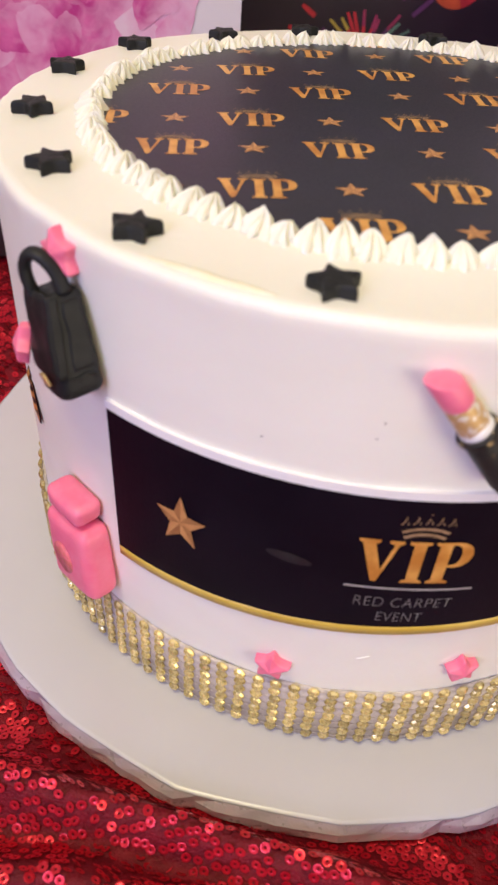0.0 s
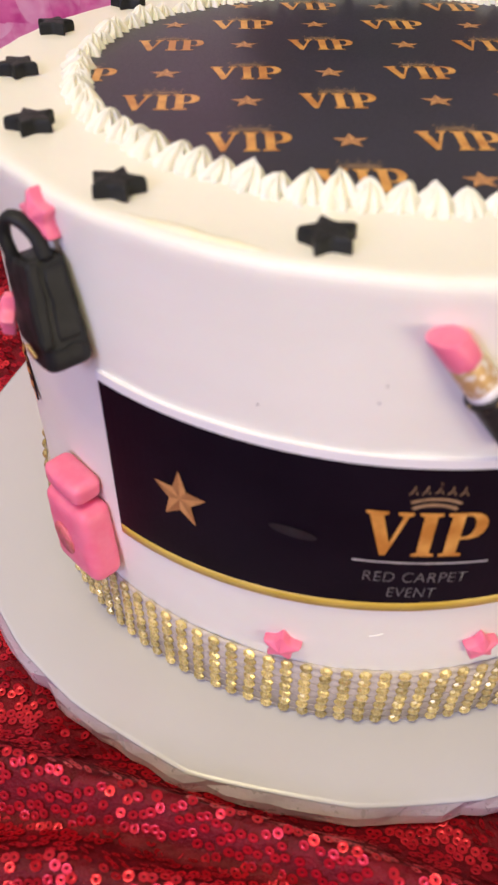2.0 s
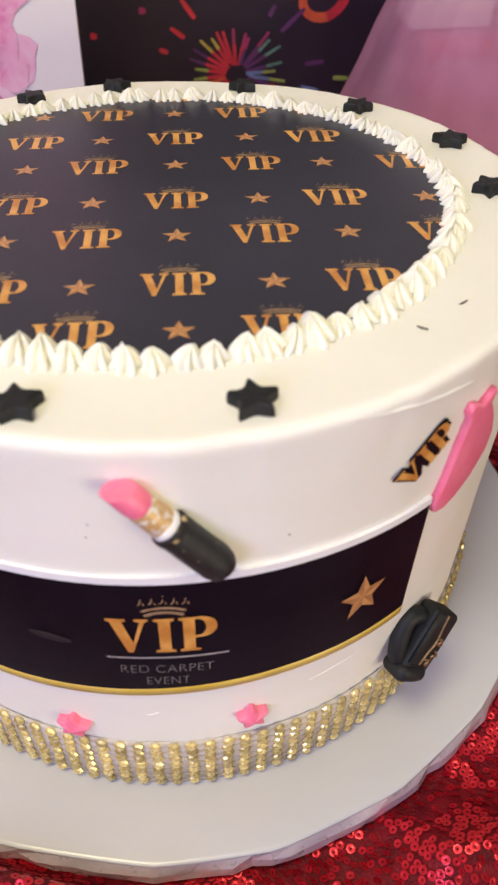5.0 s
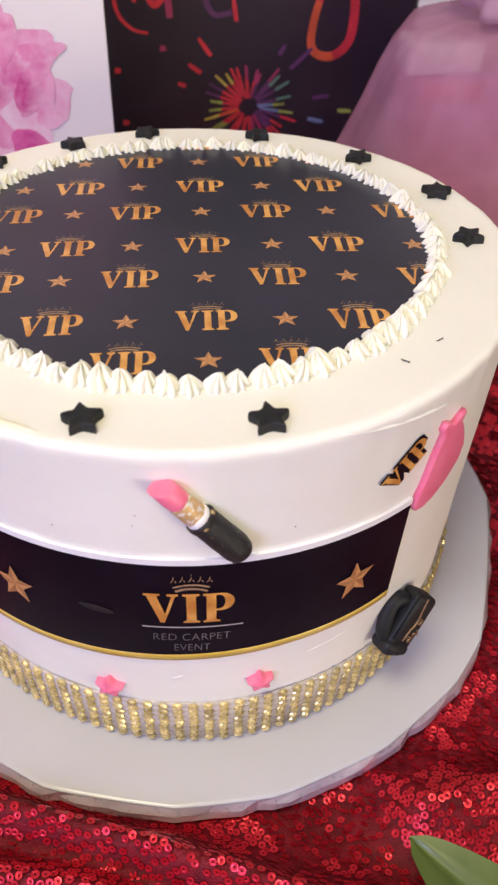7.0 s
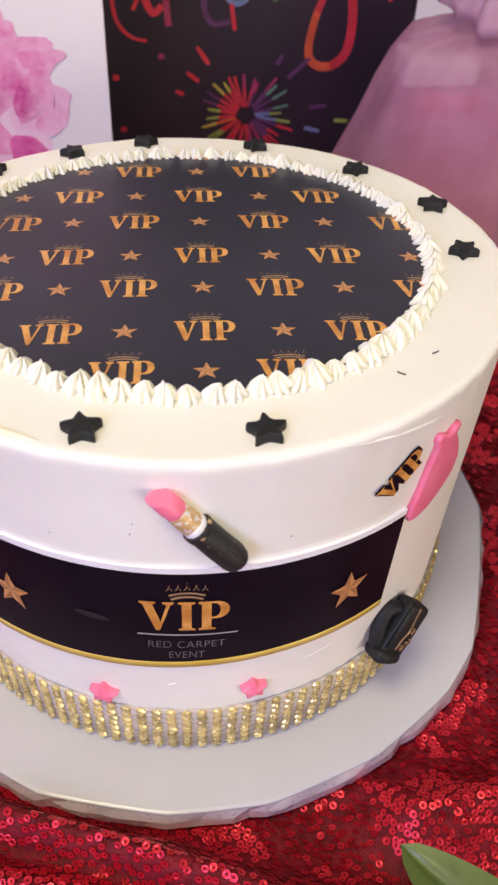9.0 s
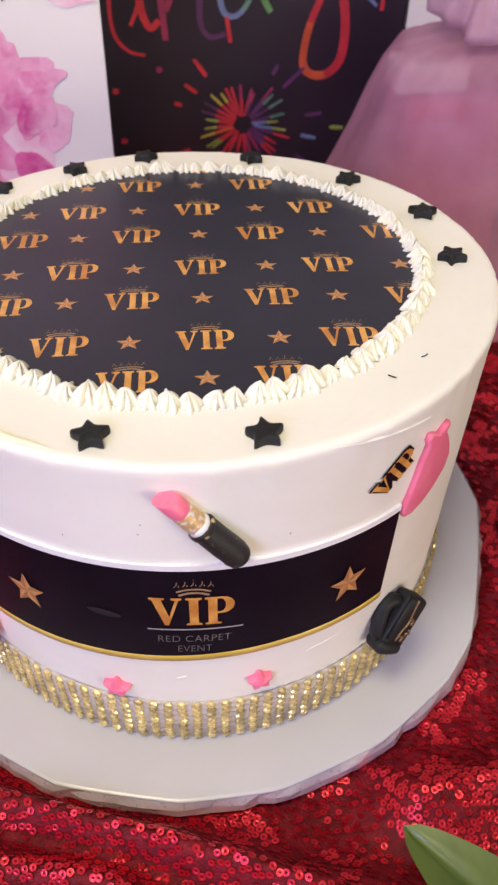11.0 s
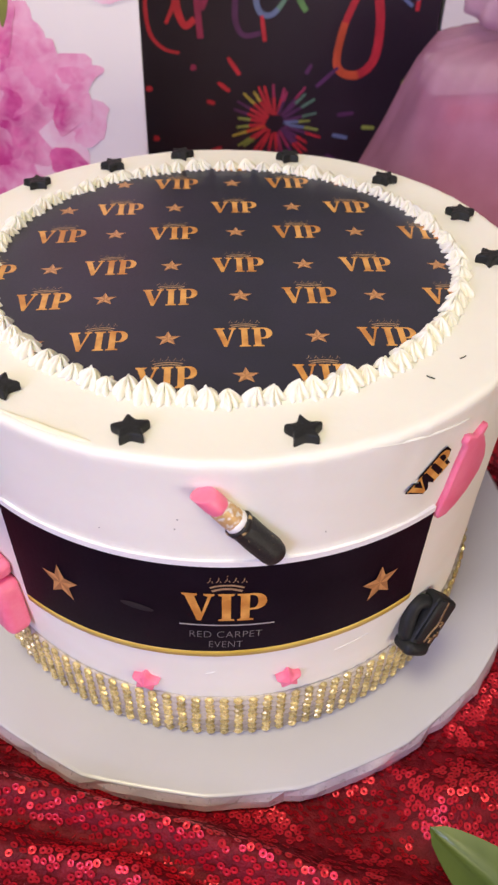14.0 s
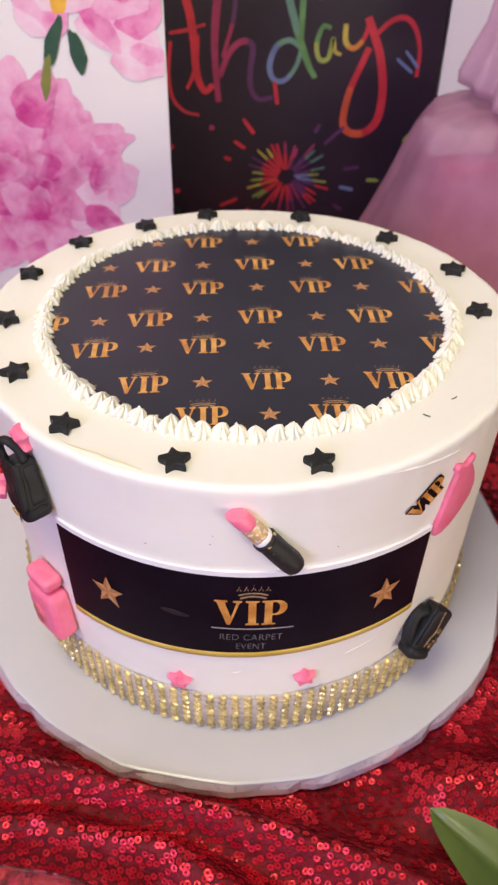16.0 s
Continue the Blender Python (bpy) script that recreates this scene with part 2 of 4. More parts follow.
def part(name, bm, mat, parent, label="", smooth=True, at=None):
    return link_mesh(name, bm, mat, parent, label, smooth, at)


def sheet(bm, grid, close=False):
    """Faces between rows of points."""
    rows = [[bm.verts.new(p) for p in row] for row in grid]
    for a, b in zip(rows, rows[1:]):
        n = len(a)
        for i in range(n if close else n - 1):
            j = (i + 1) % n
            bm.faces.new((a[i], a[j], b[j], b[i]))
    return rows


def lathe(profile, n=96, shape=None):
    bm = bmesh.new()
    grid = []
    for r, z in profile:
        row = []
        for i in range(n):
            a = 2 * math.pi * i / n
            p = Vector((r * math.cos(a), r * math.sin(a), z))
            row.append(shape(p, a) if shape else p)
        grid.append(row)
    rows = sheet(bm, grid, close=True)
    if profile[0][0] > 1e-6:
        bm.faces.new(list(reversed(rows[0])))
    if profile[-1][0] > 1e-6:
        bm.faces.new(rows[-1])
    bmesh.ops.remove_doubles(bm, verts=bm.verts, dist=1e-7)
    return bm


def box(sx, sy, sz, bevel=0.0, segments=3, at=Matrix()):
    bm = bmesh.new()
    bmesh.ops.create_cube(bm, size=1, matrix=at @ Matrix.Diagonal((sx, sy, sz, 1)))
    if bevel:
        bmesh.ops.bevel(bm, geom=list(bm.edges), offset=bevel, segments=segments, profile=0.5, affect="EDGES")
    return bm


def prism(outline, thick, bevel=0.0, segments=3):
    """A flat piece with that outline in x, y and rounded upper edges."""
    bm = bmesh.new()
    face = bm.faces.new([bm.verts.new((x, y, 0)) for x, y in outline])
    face.normal_update()
    if face.normal.z < 0:
        face.normal_flip()
    out = bmesh.ops.extrude_face_region(bm, geom=[face])
    top = [v for v in out["geom"] if isinstance(v, bmesh.types.BMVert)]
    bmesh.ops.translate(bm, verts=top, vec=(0, 0, thick))
    if bevel:
        edges = [e for e in bm.edges if all(v.co.z > thick - 1e-6 for v in e.verts)]
        bmesh.ops.bevel(bm, geom=edges, offset=bevel, segments=segments, profile=0.5, affect="EDGES")
    return bm


def smooth_line(points, steps=8):
    pts = [Vector(p) for p in points]
    pts = [2 * pts[0] - pts[1]] + pts + [2 * pts[-1] - pts[-2]]
    out = []
    for a, b, c, d in zip(pts, pts[1:], pts[2:], pts[3:]):
        for k in range(steps):
            t = k / steps
            out.append(0.5 * ((2 * b) + (c - a) * t + (2 * a - 5 * b + 4 * c - d) * t * t + (3 * b - a - 3 * c + d) * t ** 3))
    out.append(pts[-2])
    return out


def tube(points, radius, n=10, steps=6, bm=None, flat=1.0, taper=None):
    line = smooth_line(points, steps)
    bm = bm or bmesh.new()
    grid = []
    side = None
    for i, p in enumerate(line):
        way = (line[min(i + 1, len(line) - 1)] - line[max(i - 1, 0)]).normalized()
        side = (side - way * side.dot(way)).normalized() if side else way.orthogonal().normalized()
        up = way.cross(side)
        r = radius * (taper(i / (len(line) - 1)) if taper else 1)
        grid.append([p + r * (math.cos(a) * side + flat * math.sin(a) * up) for a in (2 * math.pi * k / n for k in range(n))])
    rows = sheet(bm, grid, close=True)
    bm.faces.new(list(reversed(rows[0])))
    bm.faces.new(rows[-1])
    return bm


# ---- the cake's form ----
TOP = 0.1786           # height of the cake's top at its axis, over the table
FOOT = 0.0125          # top of the board


def lift(x, y):
    return 0.008 * x - 0.0707 * y - 0.14 * y * y


def deepen(y):
    """The cake is a little deeper behind its axis than in front of it."""
    return y * 1.04 if y > 0 else y


def wall_radius(z):
    return 0.127 + 0.0269 * (z - 0.1803)


def on_wall(deg, z, out=0.0):
    a = radians(deg)
    r = wall_radius(z) + out
    return Vector((r * math.sin(a), deepen(-r * math.cos(a)), z))


def wall_pose(deg, z, out=0.0, roll=0.0):
    """x runs to the right along the wall, y up, z out of it."""
    a = radians(deg)
    right, up, away = Vector((math.cos(a), math.sin(a), 0)), Vector((0, 0, 1)), Vector((math.sin(a), -math.cos(a), 0))
    m = Matrix((right, up, away)).transposed().to_4x4()
    return Matrix.Translation(on_wall(deg, z, out)) @ m @ pose(0, 0, 0, 0, 0, roll)


def on_top(x, y, h=0.0):
    return Vector((x, y, TOP + lift(x, y) + h))


def wrap(bm, deg, z, out):
    """Bends a flat drawing (x, y in metres, z its height) round the cake's wall."""
    for v in bm.verts:
        v.co = on_wall(deg + math.degrees(v.co.x / wall_radius(z)), z + v.co.y, out + v.co.z)
    return bm


def lay(bm, x, y, h, bow=0.4):
    """Lays a flat drawing on the cake's top; what would pass the disc's rim is cut back to it."""
    for v in bm.verts:
        px, py = x + v.co.x, y + v.co.y
        py -= bow * (px - 0.005) ** 2
        k = min(1.0, 0.0966 / max(1e-6, math.hypot(px, py / 1.04 if py > 0 else py)))
        v.co = on_top(px * k, py * k, h + v.co.z)
    return bm


# ---- room ----
def slab(name, label, size, centre, mat):
    ob = link_mesh(name, box(*size), mat, smooth=False, at=Matrix.Translation(centre))
    return tagged(ob, label, name.split("_")[0], kind="structure")


slab("floor", "brown oak floor under the table", (4.4, 4.6, 0.05), (0.2, -0.9, -0.785), FLOOR)
slab("ceiling", "plain white ceiling over the party table", (4.4, 4.6, 0.05), (0.2, -0.9, 1.775), CEIL)
slab("wall_north", "white painted wall behind the gifts", (4.4, 0.1, 2.5), (0.2, 0.95, 0.5), WALL)
slab("wall_south", "white painted wall facing the table", (4.4, 0.1, 2.5), (0.2, -3.05, 0.5), WALL)
slab("wall_east", "white painted side wall", (0.1, 3.9, 2.5), (2.3, -1.05, 0.5), WALL)
for nm, size, centre in (("wall_west", (0.1, 1.90, 2.5), (-1.12, -0.05, 0.5)), ("wall_west_far", (0.1, 1.10, 2.5), (-1.12, -2.45, 0.5)),
                         ("wall_west_sill", (0.1, 0.9, 1.35), (-1.12, -1.45, -0.075)), ("wall_west_head", (0.1, 0.9, 0.35), (-1.12, -1.45, 1.575))):
    slab(nm, "white painted wall round the window", size, centre, WALL)

# ---- table ----
table = thing("folding_table", "white folding table under the red sequin cloth", "table")
part("tabletop", box(1.5, 1.25, 0.03, 0.004, 2), TABLE, table, at=Matrix.Translation((0, 0.12, -0.026)))
for x in (-0.68, 0.68):
    for y in (-0.44, 0.68):
        part("leg", lathe([(0.014, -0.76), (0.014, -0.045)], 16), STEEL, table, at=Matrix.Translation((x, y, 0)))


def ridge(x, y, pts, width, high):
    """A fold of cloth along a line of points."""
    best = 9.0
    for (ax, ay), (bx, by) in zip(pts, pts[1:]):
        dx, dy = bx - ax, by - ay
        t = min(1, max(0, ((x - ax) * dx + (y - ay) * dy) / (dx * dx + dy * dy)))
        best = min(best, math.hypot(x - ax - t * dx, y - ay - t * dy))
    return 1.25 * high * math.exp(-(best / width) ** 1.5)


FOLDS = [([(-0.30, -0.118), (-0.128, -0.137), (-0.075, -0.151), (-0.021, -0.168), (0.03, -0.185), (0.10, -0.215)], 0.0095, 0.019),
         ([(-0.25, -0.165), (-0.10, -0.170), (-0.04, -0.183), (0.0, -0.208), (0.05, -0.25)], 0.0125, 0.017),
         ([(0.0, -0.174), (0.05, -0.187), (0.10, -0.200), (0.2, -0.22)], 0.009, 0.013),
         ([(0.09, -0.155), (0.14, -0.150), (0.22, -0.10), (0.30, -0.08)], 0.015, 0.013),
         ([(0.17, -0.09), (0.21, 0.0), (0.26, 0.10)], 0.015, 0.014),
         ([(-0.30, 0.02), (-0.20, 0.06), (-0.17, 0.14)], 0.014, 0.011),
         ([(-0.3, -0.22), (-0.12, -0.215), (0.0, -0.25)], 0.013, 0.014)]


def cloth_height(x, y):
    r = math.hypot(x + 0.0018, y - 0.0091)
    free = min(1, max(0, (r - 0.158) / 0.014))
    z = 0.0025 * (noise.noise((x * 16, y * 16, 3)) + 0.6 * noise.noise((x * 45, y * 45, 7)))
    if abs(x) < 0.4 and -0.35 < y < 0.3:
        z += max(ridge(x, y, *f) for f in FOLDS)
    return -0.001 + free * max(-0.006, z)


def steps(stops):
    out = []
    for (a, n), (b, _) in zip(stops, stops[1:]):
        out += [a + (b - a) * i / n for i in range(n)]
    return out + [stops[-1][0]]


def cloth_point(x, y):
    z = cloth_height(x, y)
    ox, oy = max(0, abs(x) - 0.752), max(0, abs(y - 0.12) - 0.627)
    drop = max(ox, oy)
    if drop > 0:
        x, y, z = max(-0.757, min(0.757, x)), 0.12 + max(-0.632, min(0.632, y - 0.12)), z - drop
        x += 0.012 * math.sin(y * 40) * min(1, drop * 5)
        y += 0.012 * math.sin(x * 40) * min(1, drop * 5)
    return Vector((x, y, z))


bm = bmesh.new()
xs = steps([(-1.15, 6), (-0.757, 1), (-0.75, 20), (-0.34, 190), (0.34, 20), (0.75, 1), (0.757, 6), (1.15, 1)])
ys = steps([(-0.9, 6), (-0.512, 1), (-0.507, 12), (-0.30, 160), (0.28, 24), (0.747, 1), (0.752, 6), (1.05, 1)])
sheet(bm, [[cloth_point(x, y) for x in xs] for y in ys if y < 0.9])
cloth = tagged(link_mesh("tablecloth", bm, CLOTH), "dark red sequinned tablecloth with soft folds", "tablecloth")


def sequin_field():
    rng = random.Random(5)
    verts, faces = [], []
    n, step = 8, 0.0032
    ring = [(math.cos(2 * math.pi * k / n), math.sin(2 * math.pi * k / n)) for k in range(n)]
    j, y = 0, -0.275
    while y < 0.26:
        x = -0.30 + (j % 2) * step / 2
        while x < 0.30:
            px, py = x + rng.uniform(-0.0008, 0.0008), y + rng.uniform(-0.0008, 0.0008)
            x += step
            if math.hypot(px + 0.0018, py - 0.0091) < 0.160 or rng.random() < 0.10:
                continue
            e = 0.003
            nx = (cloth_height(px - e, py) - cloth_height(px + e, py)) / (2 * e)
            ny = (cloth_height(px, py - e) - cloth_height(px, py + e)) / (2 * e)
            # patches lie flat and catch the light; others are brushed over and turn away from it
            patch = noise.noise((px * 34, py * 44, 1.7)) + 0.45 * noise.noise((px * 95, py * 95, 4.1))
            if patch > 0.06:
                nx += 0.09 * rng.gauss(0, 1) - 0.10
                ny += 0.09 * rng.gauss(0, 1) - 0.12
            elif rng.random() < 0.22:
                continue
            else:
                nx += 0.30 * rng.gauss(0, 1) + 0.34
                ny += 0.30 * rng.gauss(0, 1) + 0.46
            up = Vector((nx, ny, 1)).normalized()
            side = up.cross(Vector((0, 1, 0.1))).normalized()
            fore = up.cross(side)
            r = 0.00172 * rng.uniform(0.9, 1.05)
            c = Vector((px, py, cloth_height(px, py) + 0.0007 + 0.6 * r * (1 - up.z) + rng.uniform(0, 0.0006)))
            b = len(verts)
            for ca, sa in ring:
                verts.append(c + r * (ca * side + sa * fore))
            for ca, sa in ring:
                verts.append(c + 0.70 * r * (ca * side + sa * fore) + up * 0.00004)
            for ca, sa in ring:
                verts.append(c + 0.27 * r * (ca * side + sa * fore) + up * -0.00008)
            for o in (0, n):
                for k in range(n):
                    m = (k + 1) % n
                    faces.append((b + o + k, b + o + m, b + o + n + m, b + o + n + k))
        y += step * 0.87
        j += 1
    me = bpy.data.meshes.new("sequin_layer")
    me.from_pydata(verts, [], faces)
    me.materials.append(SEQUIN)
    ob = new("sequin_layer", me)
    ob.parent = cloth
    return tagged(ob, "small shiny red ring sequins", kind="stuff")


sequin_field()

# ---- cake board ----
board = thing("cake_board", "round white foil cake board with a wrinkled edge", "cake board", at=Matrix.Translation((-0.0018, 0.0091, 0)))
rng = random.Random(3)
NB = 150
corners = [0.0]
while corners[-1] < 2 * math.pi - 0.35:
    corners.append(corners[-1] + rng.uniform(0.16, 0.36))
corners[-1] = 2 * math.pi
reach = [rng.uniform(0.1622, 0.1640) for _ in corners]
reach[-1] = reach[0]


def board_edge(a):
    """The foil is folded over in flats, so the outline is a rough polygon."""
    for i in range(len(corners) - 1):
        if corners[i] <= a <= corners[i + 1]:
            t = (a - corners[i]) / (corners[i + 1] - corners[i])
            sag = 0.5 * (corners[i + 1] - corners[i]) ** 2 * 0.16 * t * (1 - t)
            return reach[i] * (1 - t) + reach[i + 1] * t - 0.75 * sag
    return 0.163


creases = [i for i in range(NB) if rng.random() < 0.16]


def board_shape(p, a):
    r = math.hypot(p.x, p.y)
    k = board_edge(a) / 0.162 if r > 0.15 else 1
    return Vector((p.x * k, p.y * k, p.z))


part("board_top", lathe([(0.1612, 0.0112), (0.1606, 0.01195), (0.1592, 0.0122), (0.15, 0.01225), (0.12, 0.01225), (0.0, 0.01225)], NB, board_shape), BOARD, board)
bm = bmesh.new()
grid = [[], [], [], [], []]
for i in range(NB):
    a = 2 * math.pi * i / NB
    pinch = 0.0016 if i in creases else 0.0
    for row, (r, z) in zip(grid, ((0.158, 0.0), (0.1622, 0.0012), (0.1632, 0.0045), (0.1628, 0.0085), (0.1611, 0.0115))):
        k = r * board_edge(a) / 0.162 + (rng.uniform(-0.0007, 0.0007) - pinch if 0.001 < z < 0.01 else 0)
        row.append(Vector((k * math.cos(a), k * math.sin(a), z)))
rows = sheet(bm, grid, close=True)
bm.faces.new(list(reversed(rows[0])))
part("wrapped_edge", bm, BOARD_EDGE, board, "creased white foil folded over the board's edge, tinted mauve for the cloth's reflection", smooth=False)

# ---- cake ----
cake = thing("cake", "round white buttercream cake standing on the foil board", "cake")


def cake_shape(p, a):
    k = min(1, max(0, (p.z - 0.13) / 0.04))
    k = k * k * (3 - 2 * k)
    d = Vector((math.cos(a), math.sin(a), 0))
    r = math.hypot(p.x, p.y)
    n = noise.noise((d.x * 3, d.y * 3, p.z * 40)) * 0.0005 + noise.noise((d.x * 9, d.y * 9, p.z * 14)) * 0.0003
    if p.z > 0.16:
        n += 0.0005 * noise.noise((d.x * 16, d.y * 16, 5)) + 0.0003 * noise.noise((d.x * 41, d.y * 41, 8))
    if r > 0.1:
        p = p + d * n
    p = Vector((p.x, deepen(p.y), p.z))
    z = p.z + k * lift(p.x, p.y)
    if p.z > TOP - 0.003:
        z += 0.0004 * noise.noise((p.x * 30, p.y * 30, 2))
    return Vector((p.x, p.y, z))


prof = [(wall_radius(FOOT), FOOT)] + [(wall_radius(z), z) for z in (0.03, 0.05, 0.07, 0.09, 0.11, 0.13, 0.145, 0.158, 0.167)]
prof += [(0.1272, 0.1738), (0.1273, 0.1762), (0.1270, 0.1777), (0.1262, 0.1786), (0.1250, 0.1790), (0.1234, 0.1790), (0.1190, 0.1787), (0.112, TOP), (0.105, TOP), (0.095, TOP), (0.08, TOP), (0.06, TOP), (0.04, TOP), (0.02, TOP), (0.0, TOP)]
part("icing", lathe(prof, 300, cake_shape), CREAM, cake, "smooth ivory buttercream")


def shell_mesh(seed):
    """One pulled star of cream from a seven-toothed tip: rounded ridges with sharp valleys, drawn up to a ragged peak."""
    r = random.Random(seed)
    bm = bmesh.new()
    n, rows_n, grid = 56, 11, []
    twist, lean = r.uniform(-0.7, 0.7), (r.uniform(-0.0007, 0.0007), r.uniform(0.0002, 0.0016))
    ph = r.uniform(0, 6.28)
    tooth = [r.uniform(0.72, 1.16) for _ in range(7)]
    for k in range(rows_n):
        t = k / (rows_n - 1)
        rad = 0.0050 * (1 - t ** 1.9) ** 0.72 * (0.94 + 0.06 * math.sin(math.pi * min(1, t * 1.6))) + 0.00012
        row = []
        for i in range(n):
            a = 2 * math.pi * i / n
            u = (a + twist * t + ph) * 7 / (2 * math.pi)
            lobe = abs(math.sin(math.pi * u))
            own = tooth[int(u) % 7]
            rr = rad * (0.40 + 0.64 * lobe ** 0.7 * own)
            z = 0.0051 * t * (1 + 0.60 * t * (lobe * own - 0.6))
            row.append(Vector((rr * 0.92 * math.cos(a) + lean[0] * t * t, rr * 1.04 * math.sin(a) + lean[1] * t * t, z - 0.0005)))
        grid.append(row)
    rows = sheet(bm, grid, close=True)
    bm.faces.new(rows[-1])
    me = bpy.data.meshes.new("cream_swirl")
    bm.to_mesh(me)
    bm.free()
    me.materials.append(PIPED)
    me.polygons.foreach_set("use_smooth", [True] * len(me.polygons))
    return me


swirls = [shell_mesh(s) for s in range(9)]
NS = 86
for i in range(NS):
    a = 2 * math.pi * (i + rng.uniform(-0.14, 0.14)) / NS
    r = 0.0969 + rng.uniform(-0.0006, 0.0006)
    x, y = r * math.sin(a), deepen(-r * math.cos(a)) + 0.0004
    ob = new("cream_swirl", swirls[rng.randrange(9)])
    ob.parent = cake
    s = rng.uniform(0.92, 1.08)
    ob.matrix_basis = Matrix.Translation(on_top(x, y)) @ pose(0, 0, 0, rng.uniform(-8, 8), rng.uniform(-9, 9), math.degrees(a) + rng.uniform(-25, 25)) @ Matrix.Diagonal((s, s, s * rng.uniform(0.85, 1.12), 1))

# ---- lettering and prints ----
V_SHAPE = [[(0, 1), (0, 0.94), (0.09, 0.91), (0.45, 0), (0.58, 0), (0.93, 0.90), (1.03, 0.94), (1.03, 1), (0.69, 1), (0.69, 0.94), (0.82, 0.90), (0.61, 0.30), (0.39, 0.91), (0.49, 0.94), (0.49, 1)]]
I_SHAPE = [[(1.15, 1), (1.15, 0.94), (1.26, 0.91), (1.26, 0.09), (1.15, 0.06), (1.15, 0), (1.66, 0), (1.66, 0.06), (1.55, 0.09), (1.55, 0.91), (1.66, 0.94), (1.66, 1)]]
BOWL = [(2.32 + 0.38 * math.sin(a), 0.70 + 0.30 * math.cos(a)) for a in (math.pi * k / 10 for k in range(11))]
HOLE = [(2.25 + 0.17 * math.sin(a), 0.70 + 0.235 * math.cos(a)) for a in (math.pi * k / 8 for k in range(9))]
P_SHAPE = [[(1.76, 1)] + BOWL + [(2.15, 0.40), (2.15, 0.09), (2.28, 0.06), (2.28, 0), (1.76, 0), (1.76, 0.06), (1.86, 0.09), (1.86, 0.91), (1.76, 0.94)], [(2.15, 0.935)] + HOLE + [(2.15, 0.465)]]


def fill(bm, loops, place):
    from mathutils import geometry
    loops = [[Vector((x, y, 0)) for x, y in l] for l in loops]
    flat = [v for l in loops for v in l]
    vs = [bm.verts.new(place(v)) for v in flat]
    for tri in geometry.tessellate_polygon(loops):
        f = bm.faces.new([vs[i] for i in tri])
        f.normal_update()
        if f.normal.z < 0:
            f.normal_flip()


def strip(bm, points, width, place, mat=0):
    line = smooth_line([(x, y, 0) for x, y in points], 5)
    rows = []
    for i, p in enumerate(line):
        way = (line[min(i + 1, len(line) - 1)] - line[max(i - 1, 0)]).normalized()
        s = Vector((-way.y, way.x, 0)) * width / 2
        rows.append((bm.verts.new(place(p - s)), bm.verts.new(place(p + s))))
    for (a, b), (c, d) in zip(rows, rows[1:]):
        bm.faces.new((a, c, d, b)).material_index = mat


def vip_letters(w, h, letters=(V_SHAPE, I_SHAPE, P_SHAPE)):
    """The letters V I P, centred, w wide and h high."""
    bm = bmesh.new()
    for shape in letters:
        fill(bm, shape, lambda v: Vector(((v.x / 2.7 - 0.5) * w, (v.y - 0.5) * h, 0)))
    return bm


def crown(w, h, points):
    """A crown's band of two arcs, with beaded tips over it."""
    bm = bmesh.new()
    flat = lambda v: Vector((v.x, v.y, 0))
    for k, (lo, wd) in enumerate(((0.0, 0.13), (0.24, 0.11))):
        s = 0.40 + 0.05 * k
        strip(bm, [(-s * w, lo * h), (-s * w / 2, (lo + 0.13) * h), (0, (lo + 0.17) * h), (s * w / 2, (lo + 0.13) * h), (s * w, lo * h)], wd * h, flat)
    if points:
        for i in range(5):
            x = (i - 2) * 0.22 * w
            base = (0.62 - 0.03 * abs(i - 2)) * h
            strip(bm, [(x - 0.07 * w, base), (x - 0.02 * w, base + 0.10 * h), (x + 0.01 * w, base + 0.26 * h)], 0.034 * h, flat)
            strip(bm, [(x + 0.07 * w, base), (x + 0.045 * w, base + 0.12 * h)], 0.034 * h, flat)
            top = base + (0.42 if i == 2 else 0.30) * h
            fill(bm, [[(x + 0.01 * w + 0.014 * w * math.cos(a), top + 0.045 * h * math.sin(a)) for a in (math.pi * k / 3 for k in range(6))]], flat)
    return bm


def facet_star(r, inner=0.42, relief=0.0):
    """A five-pointed star in ten facets, light and dark by turns."""
    bm = bmesh.new()
    mid = bm.verts.new((0, 0, relief))
    ring = [bm.verts.new(((r if k % 2 == 0 else inner * r) * math.sin(math.pi * k / 5), (r if k % 2 == 0 else inner * r) * math.cos(math.pi * k / 5), 0)) for k in range(10)]
    for k in range(10):
        f = bm.faces.new((mid, ring[(k + 1) % 10], ring[k]))
        f.material_index = k % 2
    return bm


# the printed disc on top
disc = thing("printed_icing_disc", "black round icing sheet printed with gold letters and stars", "cake topper")
bm = bmesh.new()
grid = [[on_top(r * math.sin(a), deepen(-r * math.cos(a)) + 0.0004, 0.0011) for a in (2 * math.pi * k / 96 for k in range(96))] for r in (0.0965, 0.085, 0.07, 0.055, 0.04, 0.02, 0.0002)]
rows = sheet(bm, grid, close=True)
bmesh.ops.recalc_face_normals(bm, faces=bm.faces)
part("icing_sheet", bm, PRINT_BLACK, disc)
ROWS_Y = {-1: -0.0838, 0: -0.0603, 1: -0.0312, 2: -0.0060, 3: 0.0243, 4: 0.0508, 5: 0.0798, 6: 0.1025}
COLS_X = {-4: -0.0952, -3: -0.0703, -2: -0.0468, -1: -0.0218, 0: 0.0055, 1: 0.0325, 2: 0.0580, 3: 0.0878, 4: 0.1130}
